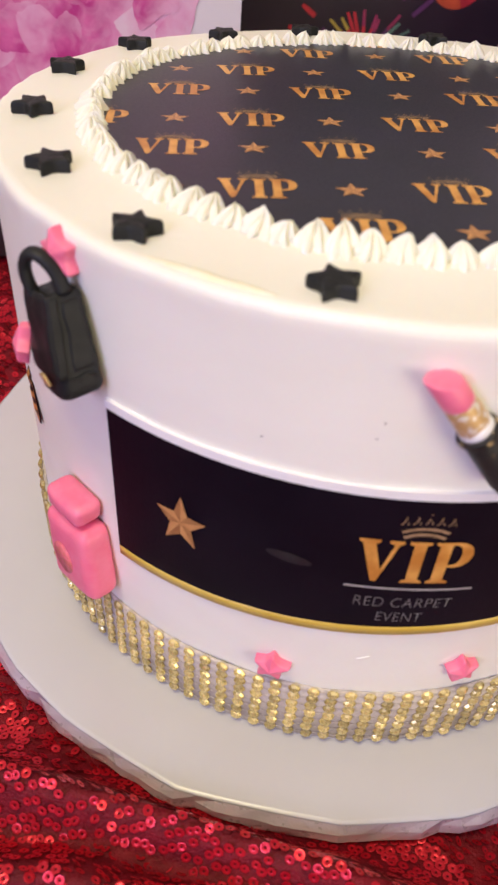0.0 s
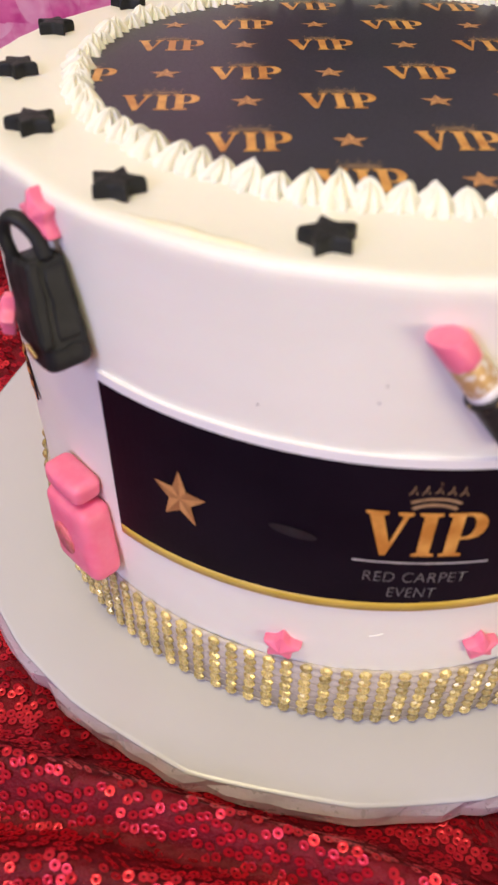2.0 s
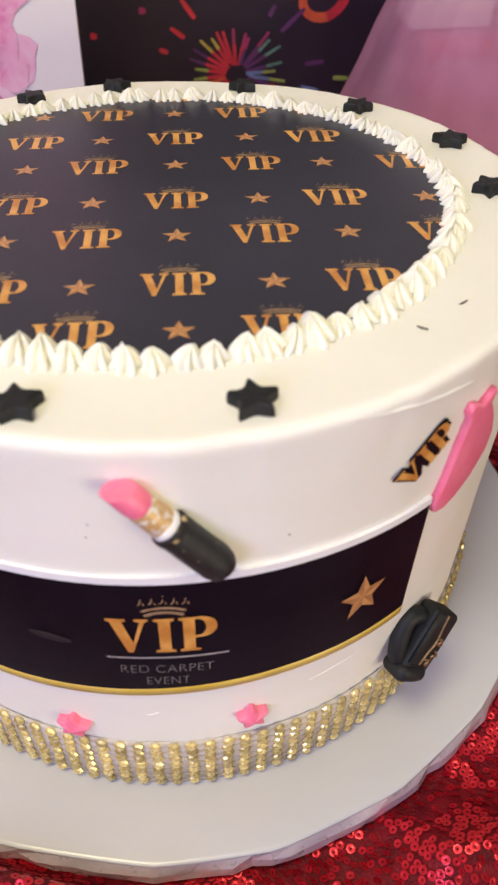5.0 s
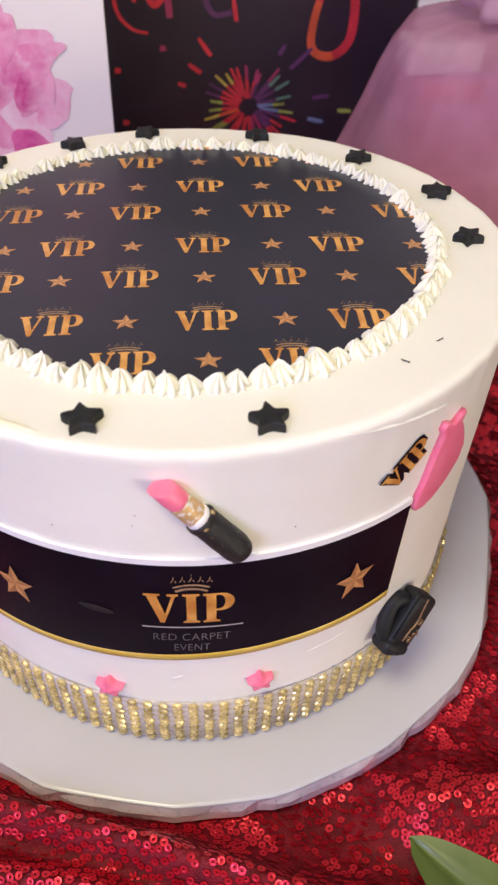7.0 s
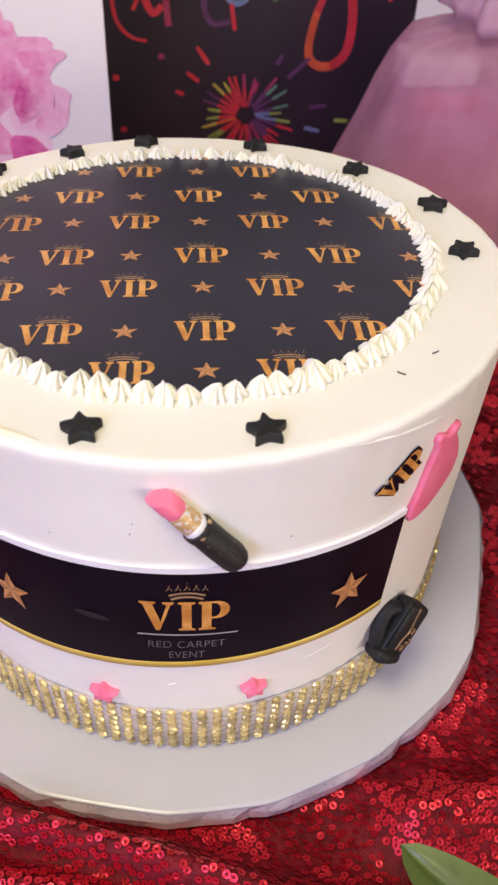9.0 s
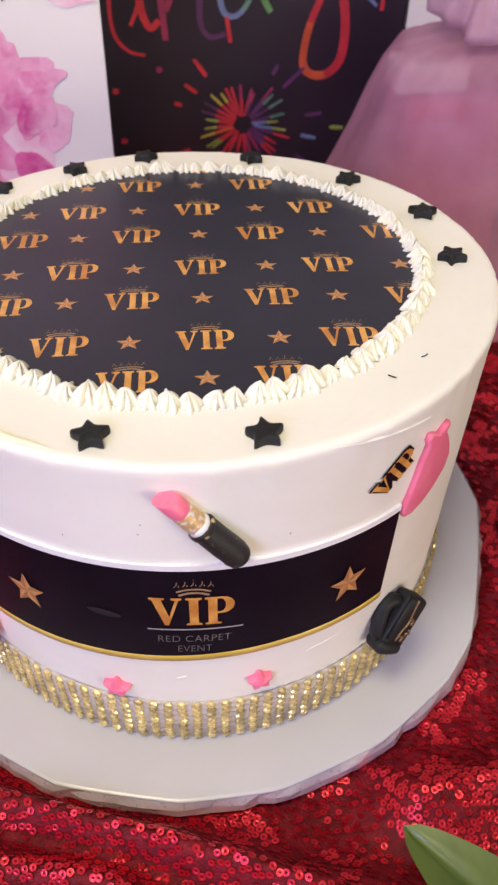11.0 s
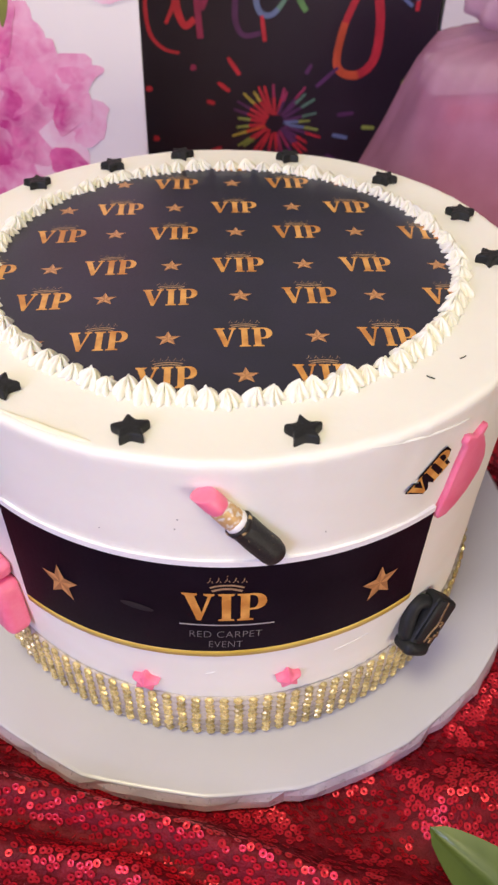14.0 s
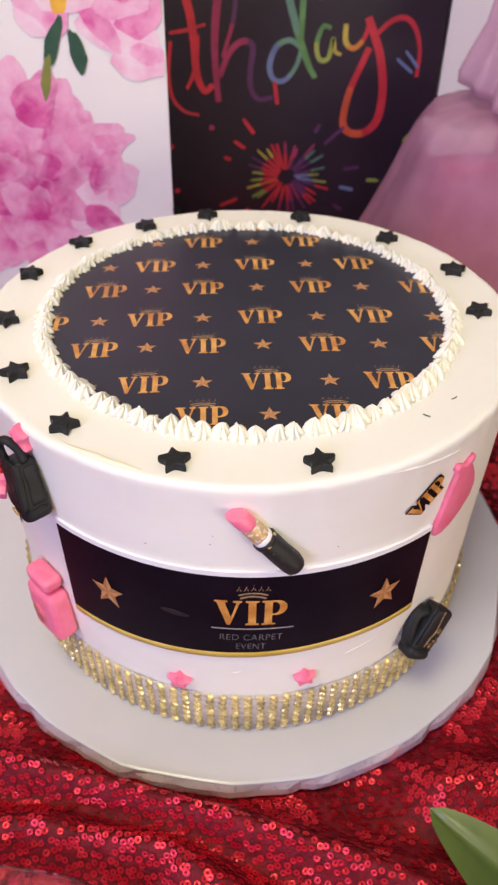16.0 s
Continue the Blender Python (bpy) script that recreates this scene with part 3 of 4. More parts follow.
for row, y in ROWS_Y.items():
    for c in range(-4, 5):
        x = COLS_X[c]
        far = math.hypot(x, y / 1.04 if y > 0 else y)
        if (c + row) % 2 == 0:
            if far < 0.104:
                part("printed_letters", lay(vip_letters(0.0212, 0.0122), x, y, 0.0012), GOLD_INK, disc)
                part("printed_crown", lay(crown(0.0115, 0.0050, True), x + 0.0004, y + 0.0066, 0.0012), GOLD_PALE, disc)
        elif far < 0.097:
            part("printed_star", lay(facet_star(0.0048), x, y, 0.0012), [STAR_LIGHT, STAR_DARK], disc)

# the printed banner round the front
banner = thing("printed_banner", "black icing banner with gold lettering stuck round the cake's side", "cake decoration")


def banner_foot(deg):
    return 0.0772 + 0.00010 * deg if deg < 15 else 0.0787


def banner_strip(low, high, out, a=-42.3, b=36.4):
    bm = bmesh.new()
    degs = [a + (b - a) * i / 60 for i in range(61)]
    sheet(bm, [[on_wall(d, low(d), out) for d in degs], [on_wall(d, 0.5 * (low(d) + high(d)), out) for d in degs], [on_wall(d, high(d), out) for d in degs]])
    out_faces = bmesh.ops.extrude_face_region(bm, geom=list(bm.faces))
    for v in out_faces["geom"]:
        if isinstance(v, bmesh.types.BMVert):
            v.co.x *= 1 - 0.0024 / 0.125
            v.co.y *= 1 - 0.0024 / 0.125
    bmesh.ops.recalc_face_normals(bm, faces=bm.faces)
    return bm


part("dark_panel", banner_strip(lambda d: banner_foot(d) + 0.0040, lambda d: 0.1350 - 0.0000008 * (d + 8) ** 2, 0.0011), PRINT_DEEP, banner, smooth=False)
part("gold_stripe", banner_strip(banner_foot, lambda d: banner_foot(d) + 0.0041, 0.0011), STRIPE, banner, "mustard gold stripe along the foot")
part("white_border", banner_strip(lambda d: 0.1350 - 0.0000008 * (d + 8) ** 2, lambda d: 0.1379 - 0.0000008 * (d + 8) ** 2, 0.0010, -42.6, 36.7), WHITE_ICING, banner, "white icing edge along the top", smooth=False)
part("banner_letters", wrap(vip_letters(0.0305, 0.0172), -1.3, 0.1114, 0.0016), GOLD_INK, banner, "gold serif letters")
part("banner_crown", wrap(crown(0.0135, 0.0088, True), -0.9, 0.1216, 0.0016), GOLD_PALE, banner, "small beaded gold crown")
bm = bmesh.new()
strip(bm, [(-0.0176 + 0.0352 * k / 12, 0) for k in range(13)], 0.0008, lambda v: v)
part("thin_rule", wrap(bm, -0.9, 0.0999, 0.0016), SILVER_INK, banner)
for deg, z, turn in ((-30.8, 0.1055, -1), (26.6, 0.1062, 4)):
    bm = facet_star(0.0108, 0.43)
    bmesh.ops.rotate(bm, verts=bm.verts, cent=(0, 0, 0), matrix=Matrix.Rotation(radians(turn), 3, "Z"))
    bmesh.ops.scale(bm, verts=bm.verts, vec=(0.78, 1.0, 1))
    bmesh.ops.subdivide_edges(bm, edges=bm.edges, cuts=2, use_grid_fill=True)
    part("printed_star", wrap(bm, deg, z, 0.0017), [STAR_LIGHT, STAR_DARK], banner)


def words(text, high, spacing=1.0, slant=0.0):
    cu = bpy.data.curves.new("words", "FONT")
    cu.body, cu.size, cu.align_x, cu.space_character, cu.shear = text, high / 0.70, "CENTER", spacing, slant
    cu.offset = -0.00009
    ob = new("words", cu)
    me = bpy.data.meshes.new_from_object(ob.evaluated_get(bpy.context.evaluated_depsgraph_get()))
    bm = bmesh.new()
    bm.from_mesh(me)
    bpy.data.objects.remove(ob)
    bpy.data.meshes.remove(me)
    return bm


for text, z, wide in (("RED CARPET", 0.0916, 0.0272), ("EVENT", 0.0848, 0.0128)):
    bm = words(text, 0.0044, 1.06, 0.04)
    xs_ = [v.co.x for v in bm.verts]
    k, mid = wide / (max(xs_) - min(xs_)), 0.5 * (max(xs_) + min(xs_))
    for v in bm.verts:
        v.co.x = (v.co.x - mid) * k
    part("caption_line", wrap(bm, -1.1, z, 0.0017), CAPTION_INK, banner)
# Small tilted oval, faintly greyer than the dark panel.
bm = bmesh.new()
fill(bm, [[(0.0064 * math.cos(a), 0.0019 * math.sin(a) - 0.0009 * math.cos(a)) for a in (2 * math.pi * k / 20 for k in range(20))]], lambda v: v)
part("dent_mark", wrap(bm, -16.2, 0.1066, 0.0015), FAINT_MARK, banner)

# ---- rhinestone band ----
band = thing("rhinestone_band", "gold rhinestone ribbon wrapped round the cake's foot", "ribbon")
NC, NR = 128, 7
BAND_LOW, BAND_HIGH = 0.0135, 0.0445
bm = bmesh.new()
degs = [360 * i / NC for i in range(NC)]
sheet(bm, [[on_wall(d, z, o) for d in degs] for z, o in ((BAND_LOW, 0.0002), (BAND_LOW, 0.0014), (BAND_HIGH - 0.0014, 0.0014), (BAND_HIGH - 0.0014, 0.0002))], close=True)
part("mesh_backing", bm, MESH_BACK, band)


def stone_bm(bm, m):
    rings = []
    for r, z in ((0.0019, 0.0), (0.0021, 0.0005), (0.0016, 0.0013), (0.0006, 0.0018)):
        rings.append([m @ Vector((r * math.cos(a), r * math.sin(a), z)) for a in (math.pi * (k + 0.5) / 4 for k in range(8))])
    rows = sheet(bm, rings, close=True)
    bm.faces.new(rows[-1])


sm = bmesh.new()
stone_bm(sm, Matrix())
stone = bpy.data.meshes.new("rhinestone")
sm.to_mesh(stone)
sm.free()
stone.materials.append(RHINESTONE)
rest = bmesh.new()
for c in range(NC):
    deg = (c + 0.5) * 360 / NC
    deg = deg - 360 if deg > 180 else deg
    for r in range(NR):
        z = BAND_LOW + (r + 0.5) * (BAND_HIGH - BAND_LOW) / NR
        m = wall_pose(deg + rng.uniform(-0.12, 0.12), z + rng.uniform(-0.0002, 0.0002), 0.0014, rng.uniform(-20, 20)) @ pose(0, 0, 0, rng.uniform(-5, 5), rng.uniform(-5, 5), 0)
        if -62 < deg < 54:
            ob = new("rhinestone", stone)
            ob.parent = band
            ob.matrix_basis = m
        else:
            stone_bm(rest, m)
for r in range(NR):
    z = BAND_LOW + (r + 0.5) * (BAND_HIGH - BAND_LOW) / NR
    part("link_wire", tube([tuple(on_wall(d * 3, z, 0.0016)) for d in range(-24, 23)], 0.00012, 6, 1), MESH_BACK, band)
tagged(part("far_rhinestones", rest, RHINESTONE, band, smooth=False), kind="stuff")


# ---- fondant pieces ----
def cut_star(r, high, seed, inner=0.49, dome=0.0):
    """A star cut from rolled fondant: straight edges between slightly blunted points, upright sides and a soft upper edge."""
    g = random.Random(seed)
    turn = g.uniform(-0.08, 0.08)
    pts = []
    for k in range(10):
        rr = r * (g.uniform(0.93, 1.06) if k % 2 == 0 else inner * g.uniform(0.95, 1.06))
        a = math.pi * k / 5 + turn + g.uniform(-0.05, 0.05)
        pts.append(Vector((rr * math.sin(a), rr * math.cos(a), 0)))
    line = [a.lerp(b, i / 6) for a, b in zip(pts, pts[1:] + pts[:1]) for i in range(6)]
    for _ in range(2):
        line = [0.25 * line[i - 1] + 0.5 * line[i] + 0.25 * line[(i + 1) % len(line)] for i in range(len(line))]
    bm = bmesh.new()
    grid = []
    for scale, z in ((0.97, 0.0), (1.0, 0.12), (1.0, 0.62), (0.975, 0.84), (0.92, 0.96), (0.84, 1.0), (0.5, 1.0 + 0.5 * dome), (0.12, 1.0 + dome)):
        grid.append([Vector((p.x * scale, p.y * scale, z * high + 0.0002 * noise.noise((p.x * 400, p.y * 400, seed + z)))) for p in line])
    rows = sheet(bm, grid, close=True)
    bm.faces.new(rows[-1])
    bm.faces.new(list(reversed(rows[0])))
    bmesh.ops.recalc_face_normals(bm, faces=bm.faces)
    return bm


def star_thing(colour, mat, r, high, seed, m, group):
    label = {"black": "puffy black fondant star on the cake's top edge", "pink": "small pink fondant star stuck to the cake's side"}[colour]
    ob = link_mesh("fondant_star", cut_star(r, high, seed) if colour == "black" else cut_star(r, high, seed, 0.55, 0.35), mat, at=m)
    return tagged(ob, label, "fondant star", group)


BLACK_STARS = [(0.0223, -0.1145), (-0.0321, -0.1120), (-0.0766, -0.0882), (-0.1018, -0.0506), (-0.1140, -0.0048), (-0.1103, 0.0430), (-0.0890, 0.0812),
               (-0.0545, 0.1046), (-0.0197, 0.1203), (0.0359, 0.1149), (0.0812, 0.0821), (0.1088, 0.0402), (0.1106, -0.0043)]
for i, (x, y) in enumerate(BLACK_STARS):
    slope = pose(0, 0, 0, math.degrees(math.atan(-0.0707 - 0.28 * y)), -0.5, 0)
    star_thing("black", FONDANT_BLACK, 0.0072, 0.0036, 40 + i, Matrix.Translation(on_top(x, y, 0.0001)) @ slope @ pose(0, 0, 0, 0, 0, (4, 6, -12, 20, 40, -8, 15, 30, -20, 10, 33, -14, 25)[i]), "black stars round the cake's top")
for i, (deg, z, r, roll) in enumerate(((10.8, 0.0568, 0.0062, 8), (-16.5, 0.0526, 0.0064, -6), (-47.6, 0.1768, 0.0068, 12))):
    star_thing("pink", FONDANT_PINK, r, 0.0036, 70 + i, wall_pose(deg, z, -0.0002, roll), "pink stars on the cake's side")

star_thing("pink", FONDANT_PINK, 0.0062, 0.0034, 73, wall_pose(-50.2, 0.1500, 0.0100, -14) @ pose(0, 0, 0, 0, -36, 0), "pink stars on the cake's side")

# lipstick
lip = thing("fondant_lipstick", "pink and black fondant lipstick with a flaking gold collar", "fondant lipstick", at=wall_pose(0.85, 0.1604, 0.0030, -52) @ Matrix.Diagonal((0.83, 0.81, 0.81, 1)))
LIE = pose(0, 0, 0, 0, 90, 0)


def hand_rolled(bm, seed, amount=0.00035):
    for v in bm.verts:
        v.co += Vector((1, 1, 0.8)) * amount * noise.noise(v.co * 230 + Vector((seed, 0, 0)))
    return bm


bm = lathe([(0.0050, -0.0014), (0.0057, -0.0012), (0.0060, -0.0004), (0.0060, 0.004), (0.0061, 0.012), (0.0061, 0.020), (0.0057, 0.0230), (0.0046, 0.0244), (0.0, 0.0248)], 32)
lip_cap = part("cap", hand_rolled(bm, 3), LIP_BLACK, lip, "gold-flecked black fondant tube", at=LIE)
part("cap_rim", hand_rolled(lathe([(0.0050, -0.0018), (0.0060, -0.0017), (0.0064, -0.0010), (0.0063, 0.0004), (0.0060, 0.0008)], 32), 7), FLAKED, lip_cap, "rim with flaking gold")
lip_collar = part("collar", hand_rolled(lathe([(0.0045, -0.0132), (0.0047, -0.0126), (0.0049, -0.0042), (0.0048, -0.0024)], 32), 11, 0.0002), FLAKED_WHITE, lip, "gold-painted collar", at=LIE)
part("collar_base", hand_rolled(lathe([(0.0046, -0.0046), (0.0050, -0.0040), (0.0053, -0.0020), (0.0048, -0.0012)], 32), 13), WHITE_ICING, lip_collar, "white fondant ring")
bm = lathe([(0.0040, -0.0124), (0.0045, -0.0127), (0.0047, -0.0138), (0.0047, -0.0170), (0.0045, -0.0245), (0.0044, -0.0250), (0.0042, -0.0252), (0.0036, -0.02525), (0.0020, -0.0253), (0.0, -0.0253)], 32)
for v in bm.verts:
    if v.co.z < -0.0200:
        v.co.z += 0.55 * (v.co.y + 0.0050)
part("bullet", hand_rolled(bm, 17, 0.0003), FONDANT_PINK, lip, "slant-cut pink fondant tip", at=LIE)


def soft_box(w, h, d, lean=0.0, bulge=0.0, bevel=0.002):
    """A pillow-edged block: a fine cube drawn in to round corners, wider at its foot by lean and swollen by bulge."""
    bm = bmesh.new()
    bmesh.ops.create_cube(bm, size=1)
    bmesh.ops.subdivide_edges(bm, edges=bm.edges, cuts=13, use_grid_fill=True)
    for v in bm.verts:
        p = Vector((v.co.x * w, v.co.y * h, v.co.z * d))
        q = Vector([max(-(e / 2 - bevel), min(e / 2 - bevel, c)) for c, e in zip(p, (w, h, d))])
        if (p - q).length > 1e-9:
            p = q + (p - q).normalized() * bevel
        k = 1 - lean * p.y / h
        puff = bulge * (1 - (2 * p.y / h) ** 2) * (1 - min(1, (2 * p.x / w) ** 2))
        dent = 0.00025 * noise.noise(p * 260 + Vector((w * 900, 0, 0)))
        v.co = (p.x * k + (bulge * 0.4 * (1 - (2 * p.y / h) ** 2) * (2 * p.x / w)), p.y + dent, p.z * (1 - 0.7 * lean * p.y / h) + (puff if p.z > 0 else 0) + dent)
    return bm


# handbag on the left of the banner
bag = thing("fondant_handbag", "black fondant handbag with a looped handle and gold clasp", "fondant handbag", "handbags on the cake", at=wall_pose(-45.7, 0.1546, 0.0, 15) @ pose(0, 0, 0, 0, -9, 0))
BAG_H = 0.0285


def bag_taper(bm):
    """The bag is deeper and wider at its foot than under the handle."""
    for v in bm.verts:
        t = v.co.y / BAG_H
        v.co.z *= 1.0 - 0.34 * t
        v.co.x *= 1.0 - 0.10 * t
        v.co.z += 0.0006 * noise.noise(v.co * 150)
    return bm


bm = soft_box(0.0132, BAG_H, 0.0108, 0.0, 0.0008, 0.0028)
bmesh.ops.translate(bm, verts=bm.verts, vec=(0, 0, 0.0054))
part("bag_body", bag_taper(bm), FONDANT_BLACK, bag)
bm = soft_box(0.0138, 0.0205, 0.0016, 0.0, 0.0004, 0.0007)
bmesh.ops.translate(bm, verts=bm.verts, vec=(0, 0.0040, 0.0115))
for v in bm.verts:
    if v.co.y < -0.002:
        v.co.y += 0.10 * abs(v.co.x) - 0.0005
bag_flap = part("flap", bag_taper(bm), FONDANT_BLACK, bag, "front flap folded down from the top")
bm = soft_box(0.0016, 0.0215, 0.0030, 0.0, 0.0, 0.0007)
bmesh.ops.translate(bm, verts=bm.verts, vec=(0.0066, 0.0036, 0.0102))
part("flap_side", bag_taper(bm), FONDANT_BLACK, bag, "turned edge of the flap along the gusset")
bm = soft_box(0.0010, 0.0180, 0.0052, 0.0, 0.0003, 0.0004)
bmesh.ops.translate(bm, verts=bm.verts, vec=(0.0068, 0.0030, 0.0046))
part("gusset", bag_taper(bm), FONDANT_BLACK, bag, "pressed side panel")
part("crease", tube([(0.0070, -0.0072, 0.0104), (0.0074, -0.0080, 0.0075), (0.0072, -0.0074, 0.0045), (0.0073, -0.0088, 0.0018)], 0.0005, 8, flat=0.6), FONDANT_BLACK, bag, "fold near the foot of the side")
part("handle", tube([(-0.0032, 0.0112, 0.0086), (-0.0040, 0.0165, 0.0094), (-0.0035, 0.0208, 0.0092), (-0.0012, 0.0234, 0.0080), (0.0014, 0.0226, 0.0064), (0.0038, 0.0188, 0.0048), (0.0048, 0.0136, 0.0044)], 0.0020, 12, flat=0.8), FONDANT_BLACK, bag, "thick rolled loop")
bm = box(0.0022, 0.0042, 0.0010, 0.0004, 2)
part("clasp", bm, FOIL_GOLD, bag_flap, "small gold clasp", at=Matrix.Translation((0.0022, -0.0072, 0.0140)) @ pose(0, 0, 0, 14, 0, 8))

# perfume bottle
perfume = thing("fondant_perfume_bottle", "pink fondant perfume bottle leaning over the rhinestone band", "fondant bottle", at=wall_pose(-49.0, 0.0672, 0.0, 6) @ Matrix.Diagonal((0.82, 0.76, 0.82, 1)))
bottle = part("bottle_body", soft_box(0.0280, 0.0400, 0.0135, 0.04, 0.001, 0.0045), FONDANT_PINK, perfume, at=Matrix.Translation((0, -0.0015, 0.0068)))
part("bottle_neck", soft_box(0.0130, 0.0060, 0.0085, 0, 0, 0.0015), FONDANT_PINK, perfume, at=Matrix.Translation((0, 0.0175, 0.0065)))
part("bottle_cap", soft_box(0.0215, 0.0112, 0.0120, -0.10, 0.0008, 0.0034), FONDANT_PINK, perfume, at=Matrix.Translation((0.0006, 0.0262, 0.0068)) @ pose(0, 0, 0, 0, 0, -4))
bm = prism([(0.0062 * math.cos(a), 0.0085 * math.sin(a)) for a in (2 * math.pi * k / 24 for k in range(24))], 0.0003)
part("label_patch", bm, LABEL_RUST, bottle, "dusky painted patch", at=Matrix.Translation((-0.002, -0.0015, 0.00765)))

# dress
DRESS = [(45.2, 0.1672), (43.8, 0.1664), (42.6, 0.1646), (41.2, 0.1668), (39.9, 0.1680), (39.5, 0.1652), (40.2, 0.1622), (39.2, 0.1542), (38.2, 0.1421), (36.9, 0.1325), (37.6, 0.1285), (39.5, 0.1275),
         (42.0, 0.1290), (45.0, 0.1325), (48.2, 0.1390), (48.6, 0.1460), (47.2, 0.1540), (45.6, 0.1605), (44.8, 0.1625), (45.6, 0.1655)]
mid_deg, mid_z = 42.4, 0.149
bm = prism([(radians(d - mid_deg) * 0.127, z - mid_z) for d, z in DRESS], 0.0024, 0.0009, 3)
bmesh.ops.triangulate(bm, faces=[f for f in bm.faces if len(f.verts) > 4])
tagged(link_mesh("fondant_dress", wrap(bm, mid_deg, mid_z, -0.0003), FONDANT_PINK), "flat pink fondant dress stuck to the cake's side", "fondant dress")

# second handbag, low on the right
bag2 = thing("fondant_handbag", "black fondant handbag tilted over the rhinestone band, with bronze trim", "fondant handbag", "handbags on the cake", at=wall_pose(40.9, 0.0568, 0.0018, 48) @ pose(0, 0, 0, -20, 0, 0) @ Matrix.Diagonal((0.96, 0.90, 0.88, 1)))
part("bag_body", soft_box(0.0275, 0.0150, 0.0105, -0.05, 0.0004, 0.0022), FONDANT_BLACK, bag2, at=Matrix.Translation((0.0015, -0.0020, 0.0052)))
part("handle", tube([(-0.0085, 0.0010, 0.0055), (-0.0080, 0.0060, 0.0050), (-0.0035, 0.0085, 0.0045), (0.0015, 0.0105, 0.0040), (0.0065, 0.0110, 0.0040), (0.0095, 0.0080, 0.0045), (0.0090, 0.0020, 0.0050)], 0.0036, 14, taper=lambda t: 0.85 + 0.25 * math.sin(math.pi * min(1, max(0, t)))), FONDANT_BLACK, bag2, "fat folded loop")
part("bag_end", soft_box(0.0065, 0.0150, 0.0125, 0.0, 0.001, 0.0030), FONDANT_BLACK, bag2, "rounded end of the bag", at=Matrix.Translation((-0.0115, -0.0005, 0.0060)) @ pose(0, 0, 0, 0, 0, 8))
bm = prism([(-0.0075, 0.0060), (0.0140, 0.0060), (0.0145, 0.0010), (0.0030, -0.0008), (-0.0075, 0.0010)], 0.0016, 0.0006, 2)
bag2_flap = part("flap", bm, FONDANT_BLACK, bag2, "front flap", at=Matrix.Translation((0.0005, -0.0010, 0.0100)))
part("trim", tube([(-0.0072, 0.0008, 0.0), (-0.002, 0.0002, 0.0), (0.0030, -0.0010, 0.0), (0.009, 0.0002, 0.0), (0.0143, 0.0010, 0.0)], 0.0006, 6), BRONZE, bag2_flap, "bronze trim on the flap", at=Matrix.Translation((0, 0, 0.0016)))
for x, y, turn in ((-0.0055, -0.0045, 30), (-0.0025, -0.0060, -35), (0.0035, -0.0052, 25)):
    part("ornament", tube([(-0.0016, -0.0012, 0), (-0.0004, 0.0010, 0.0004), (0.0010, -0.0006, 0.0004), (0.0018, 0.0014, 0)], 0.0006, 6, 4), BRONZE, bag2_flap, "bronze ornament", at=Matrix.Translation((x - 0.0005, y + 0.0010, 0.0008)) @ pose(0, 0, 0, 0, 0, turn))


# paper tags with the letters
def letter_tag(deg, z, roll, wide, high):
    tag = thing("letter_tag", "small cut-out icing tag with gold letters edged in black", "icing tag", "letter tags", at=wall_pose(deg, z, 0.0, roll))
    out = [(-0.53, 0.53), (-0.31, 0.53), (-0.255, 0.22), (-0.17, 0.53), (0.40, 0.53), (0.53, 0.42), (0.53, 0.08), (0.37, -0.16), (0.36, -0.55), (-0.09, -0.55), (-0.13, -0.22), (-0.22, -0.55), (-0.35, -0.55)]
    bm = prism([(x * wide, y * high) for x, y in out], 0.0003)
    part("black_backing", bm, PRINT_DEEP, tag, at=Matrix.Translation((0, 0, 0.0002)), smooth=False)
    part("gold_letters", vip_letters(wide, high), GOLD_INK, tag, at=Matrix.Translation((0, 0, 0.0007)))


letter_tag(33.0, 0.1582, 40, 0.0205, 0.0098)
letter_tag(-67.5, 0.1010, -60, 0.0190, 0.0085)

# stray specks on the icing
for i, (x, y, turn) in enumerate(((0.0689, -0.0855, -25), (0.0826, -0.0739, 40))):
    bm = tube([(-0.0016, 0, 0), (-0.0004, -0.0004, 0.0001), (0.0014, -0.0004, 0)], 0.00022, 6, 4)
    tagged(link_mesh("fondant_crumb", bm, FONDANT_BLACK, at=Matrix.Translation(on_top(x, y, 0.0003)) @ pose(0, 0, 0, 0, 0, turn)), "tiny black fondant shred on the icing", "crumb", "black crumbs on the icing")
for i, (deg, z) in enumerate(((-8.3, 0.1585), (-8.8, 0.1535), (-21, 0.147), (14.5, 0.1475))):
    bm = lathe([(0.0002, -0.0001), (0.00026, 0.0001), (0.0, 0.0002)], 8)
    tagged(link_mesh("fondant_crumb", bm, CRUMB, at=wall_pose(deg, z, 0.0001)), "tiny dark crumb stuck to the icing", "crumb", "black crumbs on the icing")


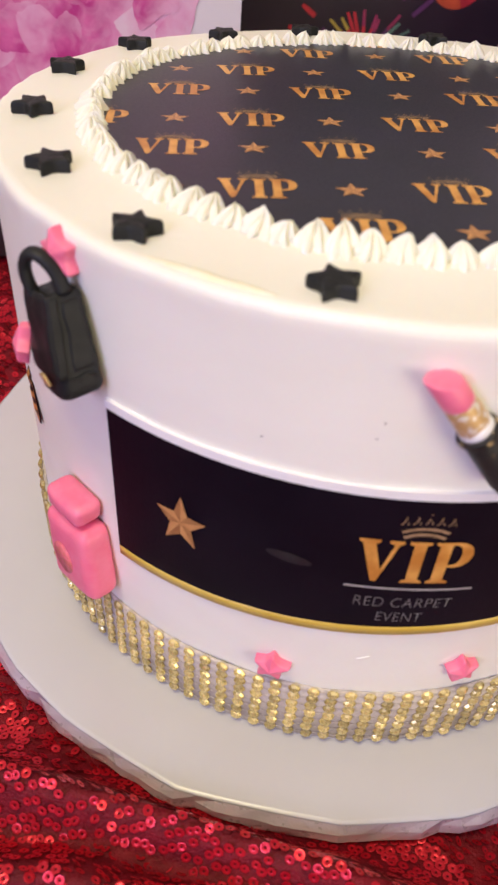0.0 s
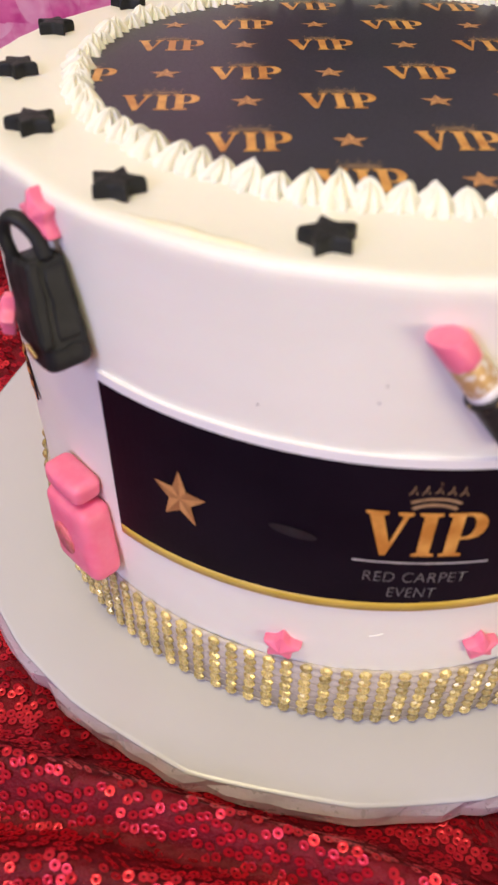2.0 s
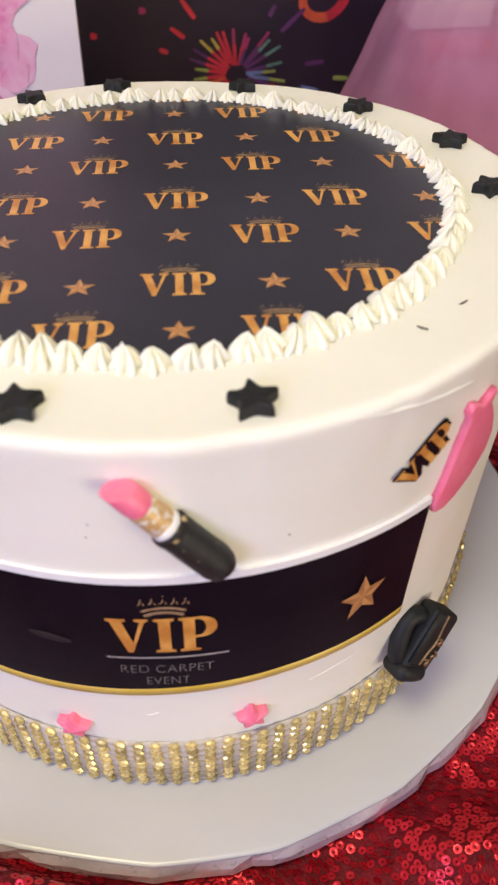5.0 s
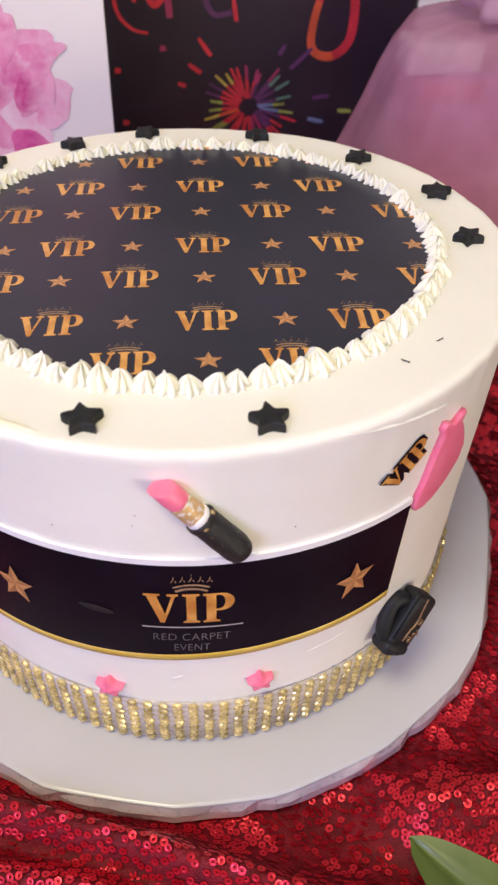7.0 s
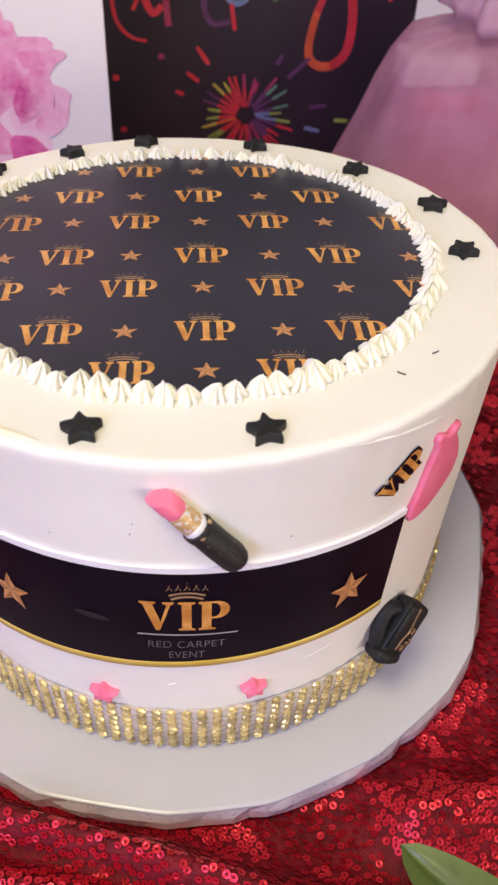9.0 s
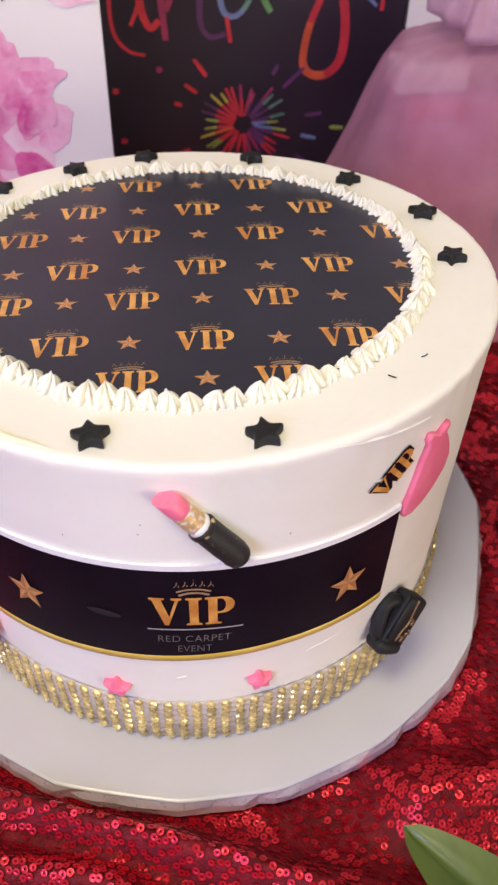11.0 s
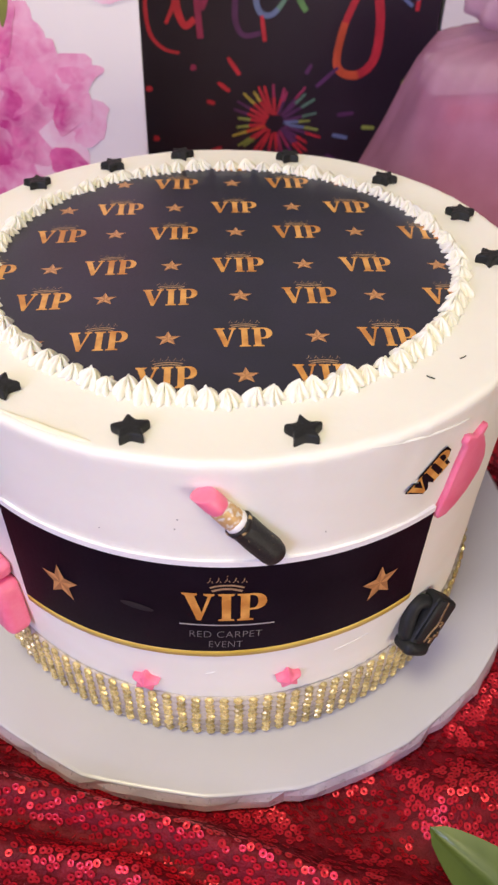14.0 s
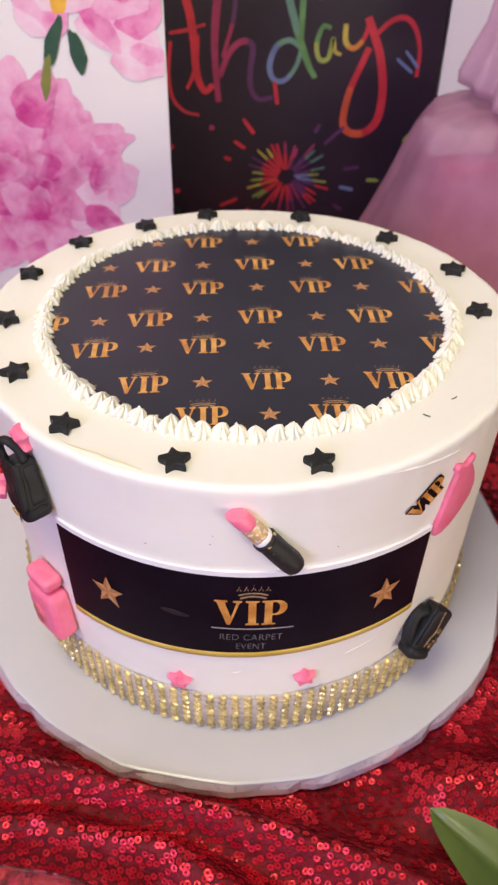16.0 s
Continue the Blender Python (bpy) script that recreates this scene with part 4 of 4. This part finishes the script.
# ---- gifts behind the cake ----
def gift_bag(name, label, wide, high, deep, mat, at):
    """An upright paper carrier bag: four walls, a floor and an open top."""
    ob = thing(name, label, "gift bag", "gift bags", at=at)
    bm = bmesh.new()
    t = 0.0012
    def loop(w, d, z, bulge=0.0):
        return [Vector((-w / 2, 0 + (deep - d) / 2, z)), Vector((w / 2, (deep - d) / 2, z)), Vector((w / 2 + bulge, deep / 2, z)), Vector((w / 2, deep - (deep - d) / 2, z)), Vector((-w / 2, deep - (deep - d) / 2, z)), Vector((-w / 2 - bulge, deep / 2, z))]
    rows = sheet(bm, [loop(wide - 2 * t, deep - 2 * t, 0.002), loop(wide - 2 * t, deep - 2 * t, high, -0.008), loop(wide, deep, high, -0.008), loop(wide, deep, high * 0.5, -0.004), loop(wide, deep, 0.0)], close=True)
    bm.faces.new(list(reversed(rows[-1])))
    bm.faces.new(rows[0])
    bmesh.ops.recalc_face_normals(bm, faces=bm.faces)
    part("paper_body", bm, mat, ob, smooth=False)
    return ob


dark_box = tagged(link_mesh("dark_box", box(0.34, 0.20, 0.052, 0.002, 2), BOX_BLACK, at=Matrix.Translation((-0.215, 0.302, 0.030))), "low black card box under the flowered gift bag", "box")
floral = gift_bag("flowered_gift_bag", "white gift bag printed with pink watercolour peonies", 0.2824, 0.30, 0.006, PAPER_WHITE, pose(-0.1853, 0.212, 0.0562))
FX, FZ = -0.1853, 0.0562
layer = [0]


def petal(x, z, long, wide, turn, mat, seed, name="printed_petal"):
    g = random.Random(seed)
    ph = [g.uniform(0, 6.28) for _ in range(3)]
    pts = []
    for k in range(26):
        a = 2 * math.pi * k / 26
        w = 1 + 0.08 * math.sin(3 * a + ph[0]) + 0.06 * math.sin(5 * a + ph[1]) + 0.03 * math.sin(9 * a + ph[2])
        pts.append((long * w * math.cos(a) * 0.5, wide * w * math.sin(a) * 0.5 * (1 - 0.25 * math.cos(a))))
    c, s = math.cos(radians(turn)), math.sin(radians(turn))
    bm = bmesh.new()
    layer[0] += 1
    y = -0.0004 - 0.00001 * layer[0]
    pos = [(x - FX + c * px - s * pz, z - FZ + s * px + c * pz) for px, pz in pts]
    pos = [(max(-0.1399, min(0.1399, a)), max(0.0005, b)) for a, b in pos]
    mx, mz = pos[13]
    cx, cz = sum(a for a, b in pos) / len(pos), sum(b for a, b in pos) / len(pos)
    wash = bm.verts.layers.float.new("wash")
    rings = []
    for f in (0.04, 0.35, 0.66, 0.86, 1.0):
        ring = []
        for a, b in pos:
            v = bm.verts.new((cx + (a - cx) * f, y, cz + (b - cz) * f))
            v[wash] = min(1, math.hypot(v.co.x - mx, v.co.z - mz) / max(long, 1e-6))
            ring.append(v)
        rings.append(ring)
    bm.faces.new(rings[0])
    for inner_ring, outer_ring in zip(rings, rings[1:]):
        for i in range(len(pos)):
            k = (i + 1) % len(pos)
            bm.faces.new((inner_ring[i], outer_ring[i], outer_ring[k], inner_ring[k]))
    part(name, bm, mat, floral)


g = random.Random(11)
# big lower peony
CX, CZ = -0.150, 0.150
for k in range(13):
    a = 2 * math.pi * k / 13 + g.uniform(-0.15, 0.15)
    d = g.uniform(0.050, 0.060)
    petal(CX + d * math.cos(a), CZ + d * 1.0 * math.sin(a), g.uniform(0.045, 0.06), g.uniform(0.034, 0.044), math.degrees(a), PETALS[g.choice((1, 2, 2, 3))], k)
for k in range(11):
    a = 2 * math.pi * k / 11 + g.uniform(-0.2, 0.2)
    d = g.uniform(0.030, 0.040)
    petal(CX + d * math.cos(a), CZ + d * math.sin(a), g.uniform(0.034, 0.046), g.uniform(0.024, 0.034), math.degrees(a), PETALS[g.choice((0, 1, 1, 2))], 30 + k)
for k in range(10):
    a = 2 * math.pi * k / 10 + g.uniform(-0.3, 0.3)
    d = g.uniform(0.006, 0.022)
    petal(CX + d * math.cos(a), CZ + d * math.sin(a), g.uniform(0.022, 0.034), g.uniform(0.015, 0.024), g.uniform(0, 180), PETALS[g.choice((0, 0, 1))], 60 + k)
petal(-0.083, 0.178, 0.030, 0.016, 5, PETALS[2], 90)
petal(-0.085, 0.177, 0.020, 0.010, 3, PETALS[1], 91)
petal(-0.086, 0.158, 0.022, 0.026, -30, PETALS[1], 92)
petal(-0.092, 0.152, 0.016, 0.024, -20, PETALS[0], 93)
petal(-0.080, 0.140, 0.014, 0.018, -40, PETALS[2], 94)
petal(-0.103, 0.185, 0.030, 0.020, 70, PETALS[1], 95)
petal(-0.128, 0.205, 0.040, 0.026, 60, PETALS[0], 96)
petal(-0.090, 0.118, 0.040, 0.018, -35, PETALS[0], 97)
# hanging upper flower with stem and leaf
for k, (x, z, l, w, turn, m) in enumerate(((-0.068, 0.243, 0.060, 0.030, -32, 3), (-0.060, 0.226, 0.038, 0.018, -12, 3), (-0.082, 0.247, 0.034, 0.013, -50, 1), (-0.056, 0.255, 0.036, 0.020, 35, 1),
                                         (-0.054, 0.232, 0.024, 0.012, -10, 2), (-0.118, 0.258, 0.036, 0.024, 150, 2), (-0.126, 0.250, 0.022, 0.010, 140, 3), (-0.072, 0.263, 0.040, 0.02, -10, 2), (-0.10, 0.280, 0.05, 0.04, 80, 3), (-0.065, 0.285, 0.05, 0.04, 30, 1))):
    petal(x, z, l, w, turn, PETALS[m], 120 + k)
petal(-0.1065, 0.262, 0.013, 0.010, 80, STAMEN, 140, "printed_stamen")
petal(-0.1125, 0.240, 0.032, 0.0085, 68, STEM_INK, 141, "printed_stem")
petal(-0.1195, 0.219, 0.028, 0.0060, 78, STEM_OLIVE, 142, "printed_stem")
petal(-0.0985, 0.234, 0.026, 0.0095, 100, STEM_INK, 143, "printed_leaf")

black_bag = gift_bag("birthday_gift_bag", "black gift bag with rainbow brush lettering and fireworks", 0.2335, 0.30, 0.10, PAPER_BLACK, pose(0.0525, 0.362, 0.0))
BX = 0.0525
count = [0]


def on_bag(u, v):
    """From the lettering's own drawing sheet, u to the right and v down, to the bag's front."""
    return -0.055 - 0.0000145 * v + u * (0.2265 + 0.000058 * v) / 995 - BX, 0.2320 - 0.000236 * v - 0.0000000115 * v * v


def brush(name, pts, width, colours):
    line = smooth_line([(*on_bag(u, v), 0) for u, v in pts], 7)
    count[0] += 1
    y = -0.0003 - 0.00001 * count[0]
    bm = bmesh.new()
    rows = []
    n = len(line)
    for i, p in enumerate(line):
        way = (line[min(i + 1, n - 1)] - line[max(i - 1, 0)]).normalized()
        w = width * 0.000227 * 0.5 * (0.75 + 0.25 * math.sin(math.pi * min(1, 0.15 + i / n)))
        px, pz = max(-0.116, min(0.116, p.x)), p.y
        rows.append((bm.verts.new((px - way.y * w, y, pz + way.x * w)), bm.verts.new((px + way.y * w, y, pz - way.x * w))))
    for i, ((a, b), (c, d)) in enumerate(zip(rows, rows[1:])):
        bm.faces.new((a, c, d, b)).material_index = min(len(colours) - 1, i * len(colours) // n)
    part(name, bm, [INK[c] for c in colours], black_bag, smooth=False)


brush("brush_letter", [(75, -60), (85, 0), (105, 60), (120, 150), (130, 250), (155, 308), (185, 288)], 28, ["red"])
brush("brush_stroke", [(132, 130), (126, 230), (98, 302)], 16, ["red"])
brush("brush_stroke", [(38, 125), (95, 115), (158, 98)], 13, ["red"])
brush("brush_stroke", [(42, 150), (36, 250), (50, 330), (90, 375), (138, 388)], 13, ["red"])
brush("brush_letter", [(215, -60), (205, -20), (192, 80), (190, 200), (202, 345)], 28, ["magenta"])
brush("brush_stroke", [(262, -40), (252, 80), (215, 200)], 16, ["purple", "magenta"])
brush("brush_stroke", [(205, 262), (240, 182), (282, 150), (316, 165), (308, 240), (310, 300), (335, 335), (385, 328)], 22, ["magenta", "purple", "purple"])
brush("brush_letter", [(478, 168), (440, 146), (396, 165), (372, 225), (386, 270), (422, 273), (460, 230), (480, 172)], 20, ["teal", "blue", "blue", "teal"])
brush("brush_stroke", [(410, -60), (430, -10), (455, 80), (480, 160), (505, 230), (525, 265)], 26, ["blue", "teal", "green", "green"])
brush("brush_stroke", [(490, -40), (486, 20), (482, 80), (478, 160)], 22, ["green"])
brush("brush_letter", [(580, 108), (552, 104), (530, 160), (540, 206), (570, 200), (586, 140), (592, 180), (612, 190)], 17, ["green", "lime", "lime", "yellow"])
brush("brush_stroke", [(630, 95), (628, 150), (655, 170), (690, 140), (712, 80)], 19, ["yellow", "orange", "red"])
brush("brush_letter", [(705, 75), (725, 130), (745, 200), (752, 300), (735, 400), (690, 448), (640, 448), (618, 410), (640, 310), (685, 215), (708, 168)], 30, ["red", "red", "red", "red", "red", "ember", "ember", "ember", "red", "red"])
brush("brush_stroke", [(732, 128), (780, 88), (830, 76), (865, 110), (878, 180), (866, 262)], 18, ["red"])
brush("brush_dot", [(540, 8), (548, 10), (558, 10)], 24, ["green"])
for u, v in ((66, 655), (46, 495), (180, 430)):
    brush("printed_dot", [(u - 9, v), (u, v + 1), (u + 9, v)], 20, ["red" if u < 100 else "magenta"])


def firework(u0, v0, scale, hues, low, clip):
    """A burst: a close wheel of brush strokes, each tipped in a second colour, and looser dashes round it."""
    g = random.Random(int(u0))
    n = 30
    for k in range(n):
        a = 2 * math.pi * k / n + g.uniform(-0.07, 0.07)
        lo, hi = scale * g.uniform(24, 36), scale * g.uniform(105, 150)
        p, q = (u0 + lo * math.sin(a), v0 - lo * math.cos(a)), (u0 + hi * math.sin(a), v0 - hi * math.cos(a))
        if low < min(p[0], q[0]) and max(p[0], q[0]) < clip:
            brush("firework_stroke", [p, ((p[0] + q[0]) / 2, (p[1] + q[1]) / 2), q], 11 * scale, list(hues[int(len(hues) * (k + 0.5) / n)]))
    n = 21
    for ring, (lo, hi) in enumerate(((185, 235), (262, 296))):
        for k in range(n):
            a = 2 * math.pi * (k + 0.5 * ring) / n + g.uniform(-0.08, 0.08)
            a_lo, a_hi = scale * lo * g.uniform(0.92, 1.05), scale * hi * g.uniform(0.92, 1.12)
            p, q = (u0 + a_lo * math.sin(a), v0 - a_lo * math.cos(a)), (u0 + a_hi * math.sin(a), v0 - a_hi * math.cos(a))
            if min(p[0], q[0]) < low or max(p[0], q[0]) > clip or g.random() < (0.2, 0.75)[ring]:
                continue
            brush("firework_dash", [p, q], 15 * scale, [hues[int(len(hues) * (k + 0.5 * ring) / n) % len(hues)][ring % 2]])


firework(428, 605, 1.0, [("red", "magenta"), ("purple", "magenta"), ("purple", "teal"), ("purple", "teal"), ("blue", "lime"), ("purple", "red"), ("purple", "red"), ("magenta", "purple"), ("red", "magenta"), ("red", "red"), ("red", "lime"), ("ember", "yellow"), ("red", "lime"), ("red", "purple"), ("red", "yellow"), ("red", "red")], 0, 905)
firework(960, 345, 0.82, [("blue", "purple"), ("purple", "blue"), ("yellow", "lime"), ("lime", "purple"), ("purple", "blue"), ("blue", "yellow")], 790, 905)

# Bag added in place of bare wall, set forward so this strip turns bright white.
gift_bag("white_backing_bag", "plain white paper bag added behind the organza gift as a bright backing", 0.30, 0.36, 0.09, PAPER_WHITE, pose(0.3225, 0.3645, 0.0))

# sheer wrapped gift
wrapped = thing("organza_wrapped_gift", "gift bundled in sheer mauve organza, gathered at the neck", "wrapped gift", at=pose(0.213, 0.272, 0.0))


def pleated(profile, n, fold, waves, seed, squash=0.72):
    g = random.Random(seed)
    ph = [g.uniform(0, 6.28) for _ in range(4)]
    bm = bmesh.new()
    grid = []
    for r, z, f in profile:
        row = []
        for i in range(n):
            a = 2 * math.pi * i / n
            k = 1 + fold * f * (math.sin(waves * a + ph[0]) + 0.6 * math.sin((waves * 2 + 1) * a + ph[1]))
            row.append(Vector((r * k * math.cos(a), r * k * squash * math.sin(a), z + 0.01 * f * fold * 5 * math.sin(3 * a + ph[2]))))
        grid.append(row)
    sheet(bm, grid, close=True)
    return bm


part("organza", pleated([(0.146, 0.004, 0.4), (0.135, 0.03, 0.35), (0.121, 0.06, 0.3), (0.107, 0.09, 0.25), (0.094, 0.12, 0.2), (0.085, 0.145, 0.2), (0.077, 0.163, 0.2), (0.068, 0.175, 0.3), (0.040, 0.182, 0.7), (0.014, 0.186, 1.0), (0.012, 0.189, 1.0)], 120, 0.05, 13, 2), TULLE, wrapped)
part("ruffle", pleated([(0.012, 0.188, 0.3), (0.034, 0.1895, 0.6), (0.046, 0.191, 0.9), (0.046, 0.198, 1.0), (0.040, 0.215, 1.0), (0.034, 0.230, 1.0), (0.028, 0.270, 1.0)], 120, 0.12, 7, 5, 0.9), TULLE_LIGHT, wrapped, "flared organza ruffle above the tie")
part("tie", tube([(0.0125 * math.cos(a), 0.0115 * math.sin(a), 0.187) for a in (2 * math.pi * k / 12 for k in range(13))], 0.0022, 8, 4), BOX_BAND, wrapped, "thin silver tie")
inner = thing("gift_box", "rose card box with a pale band, seen through the organza", "gift box", at=pose(0.188, 0.272, 0.0, 0, 0, 6))
gift_body = part("box_body", box(0.082, 0.050, 0.146, 0.004, 3), BOX_PINK, inner, at=Matrix.Translation((0, 0, 0.0745)))
part("box_lid", box(0.050, 0.028, 0.020, 0.002, 2), BOX_BAND, inner, "pale silver lid", at=Matrix.Translation((-0.021, 0, 0.1577)))
part("red_band", box(0.040, 0.052, 0.012, 0.001, 2), BOX_RED, gift_body, "bright red band under the lid", at=Matrix.Translation((-0.018, 0, 0.0655)))

# ---- near the camera ----
leaf = thing("leaf", "single glossy green leaf at the table's front", "leaf")
bm = bmesh.new()
TIP, ROOT = Vector((0.0755, -0.1765, 0.034)), Vector((0.150, -0.252, 0.006))
axis = ROOT - TIP
side = axis.cross(Vector((0, 0, 1))).normalized()
grid = []
for k in range(25):
    t = k / 24
    w = 0.0300 * (t ** 0.60) * (1 - max(0, t - 0.45) ** 2 * 2.6) + 0.0002
    mid = TIP + axis * t + Vector((0, 0, 0.006 * math.sin(math.pi * t)))
    row = []
    for j in range(-6, 7):
        s = j / 6
        row.append(mid - side * w * s * (1.15 if s < 0 else 0.95) + Vector((0, 0, 0.22 * w * abs(s) ** 1.4 - 0.0015 * math.exp(-(s * 6) ** 2))))
    grid.append(row)
sheet(bm, grid)
part("blade", bm, LEAF, leaf)
part("stalk", tube([tuple(ROOT - axis * 0.02), (0.156, -0.258, 0.004), (0.166, -0.266, 0.0035)], 0.0014, 8), LEAF, leaf)

tray = thing("clear_plastic_tray", "clear plastic tray lying on the sequinned cloth", "tray", at=pose(-0.155, -0.2535, 0.010, 0, 0, -9))
bm = prism([(0.095 * (abs(math.cos(a)) ** 0.35) * (1 if math.cos(a) > 0 else -1), 0.070 * (abs(math.sin(a)) ** 0.35) * (1 if math.sin(a) > 0 else -1)) for a in (2 * math.pi * (k + 0.5) / 48 for k in range(48))], 0.016, 0.003, 3)
part("tray_shell", bm, CLEAR, tray)

CUP = material("grey_green_glass", (0.55, 0.66, 0.68), rough=0.06, transmission=1.0, grain=20, rough_var=0.02)
CUP_FILL = material("pink_party_filler", (0.62, 0.14, 0.26), (0.78, 0.30, 0.42), rough=0.5, grain=120, bump=0.5, depth=0.002)
cup = thing("glass_tumbler", "grey-green glass tumbler with pink filler beside the board", "glass", at=pose(0.2045, -0.006, 0.003))
part("glass_wall", lathe([(0.0345, 0.0), (0.0355, 0.004), (0.0372, 0.05), (0.0385, 0.095), (0.0370, 0.0955), (0.0356, 0.05), (0.0335, 0.008), (0.0, 0.007)], 48), CUP, cup)
part("filler", lathe([(0.0, 0.0085), (0.0325, 0.009), (0.0335, 0.030), (0.024, 0.036), (0.0, 0.034)], 32), CUP_FILL, cup, "crumpled pink filler")


# smears where the icing was drawn over the rim
def smear(points, radius, mat=CREAM):
    bm = tube([tuple(p) for p in points], radius, 8, 6, flat=0.5, taper=lambda t: 0.15 + math.sin(math.pi * min(1, max(0, t))) ** 0.6)
    part("icing_smear", bm, mat, cake)


smear([on_top(0.1240 * math.sin(radians(d)), -0.1240 * math.cos(radians(d)), 0.0000 + 0.0002 * math.sin(d)) for d in (-38, -34, -30, -27, -24, -20)], 0.0015, YELLOW_CREAM)
smear([on_wall(d, 0.1832 - 0.0004 * (d - 22), 0.0001) for d in (20, 25, 30, 35, 40)], 0.0006)
smear([on_wall(d, 0.0655 + 0.0003 * (d - 20), 0.0) for d in (20, 22, 25, 28)], 0.0002)
smear([on_wall(d, 0.0625 + 0.0009 * (d + 4), 0.0) for d in (-5, -4, -3)], 0.0004)
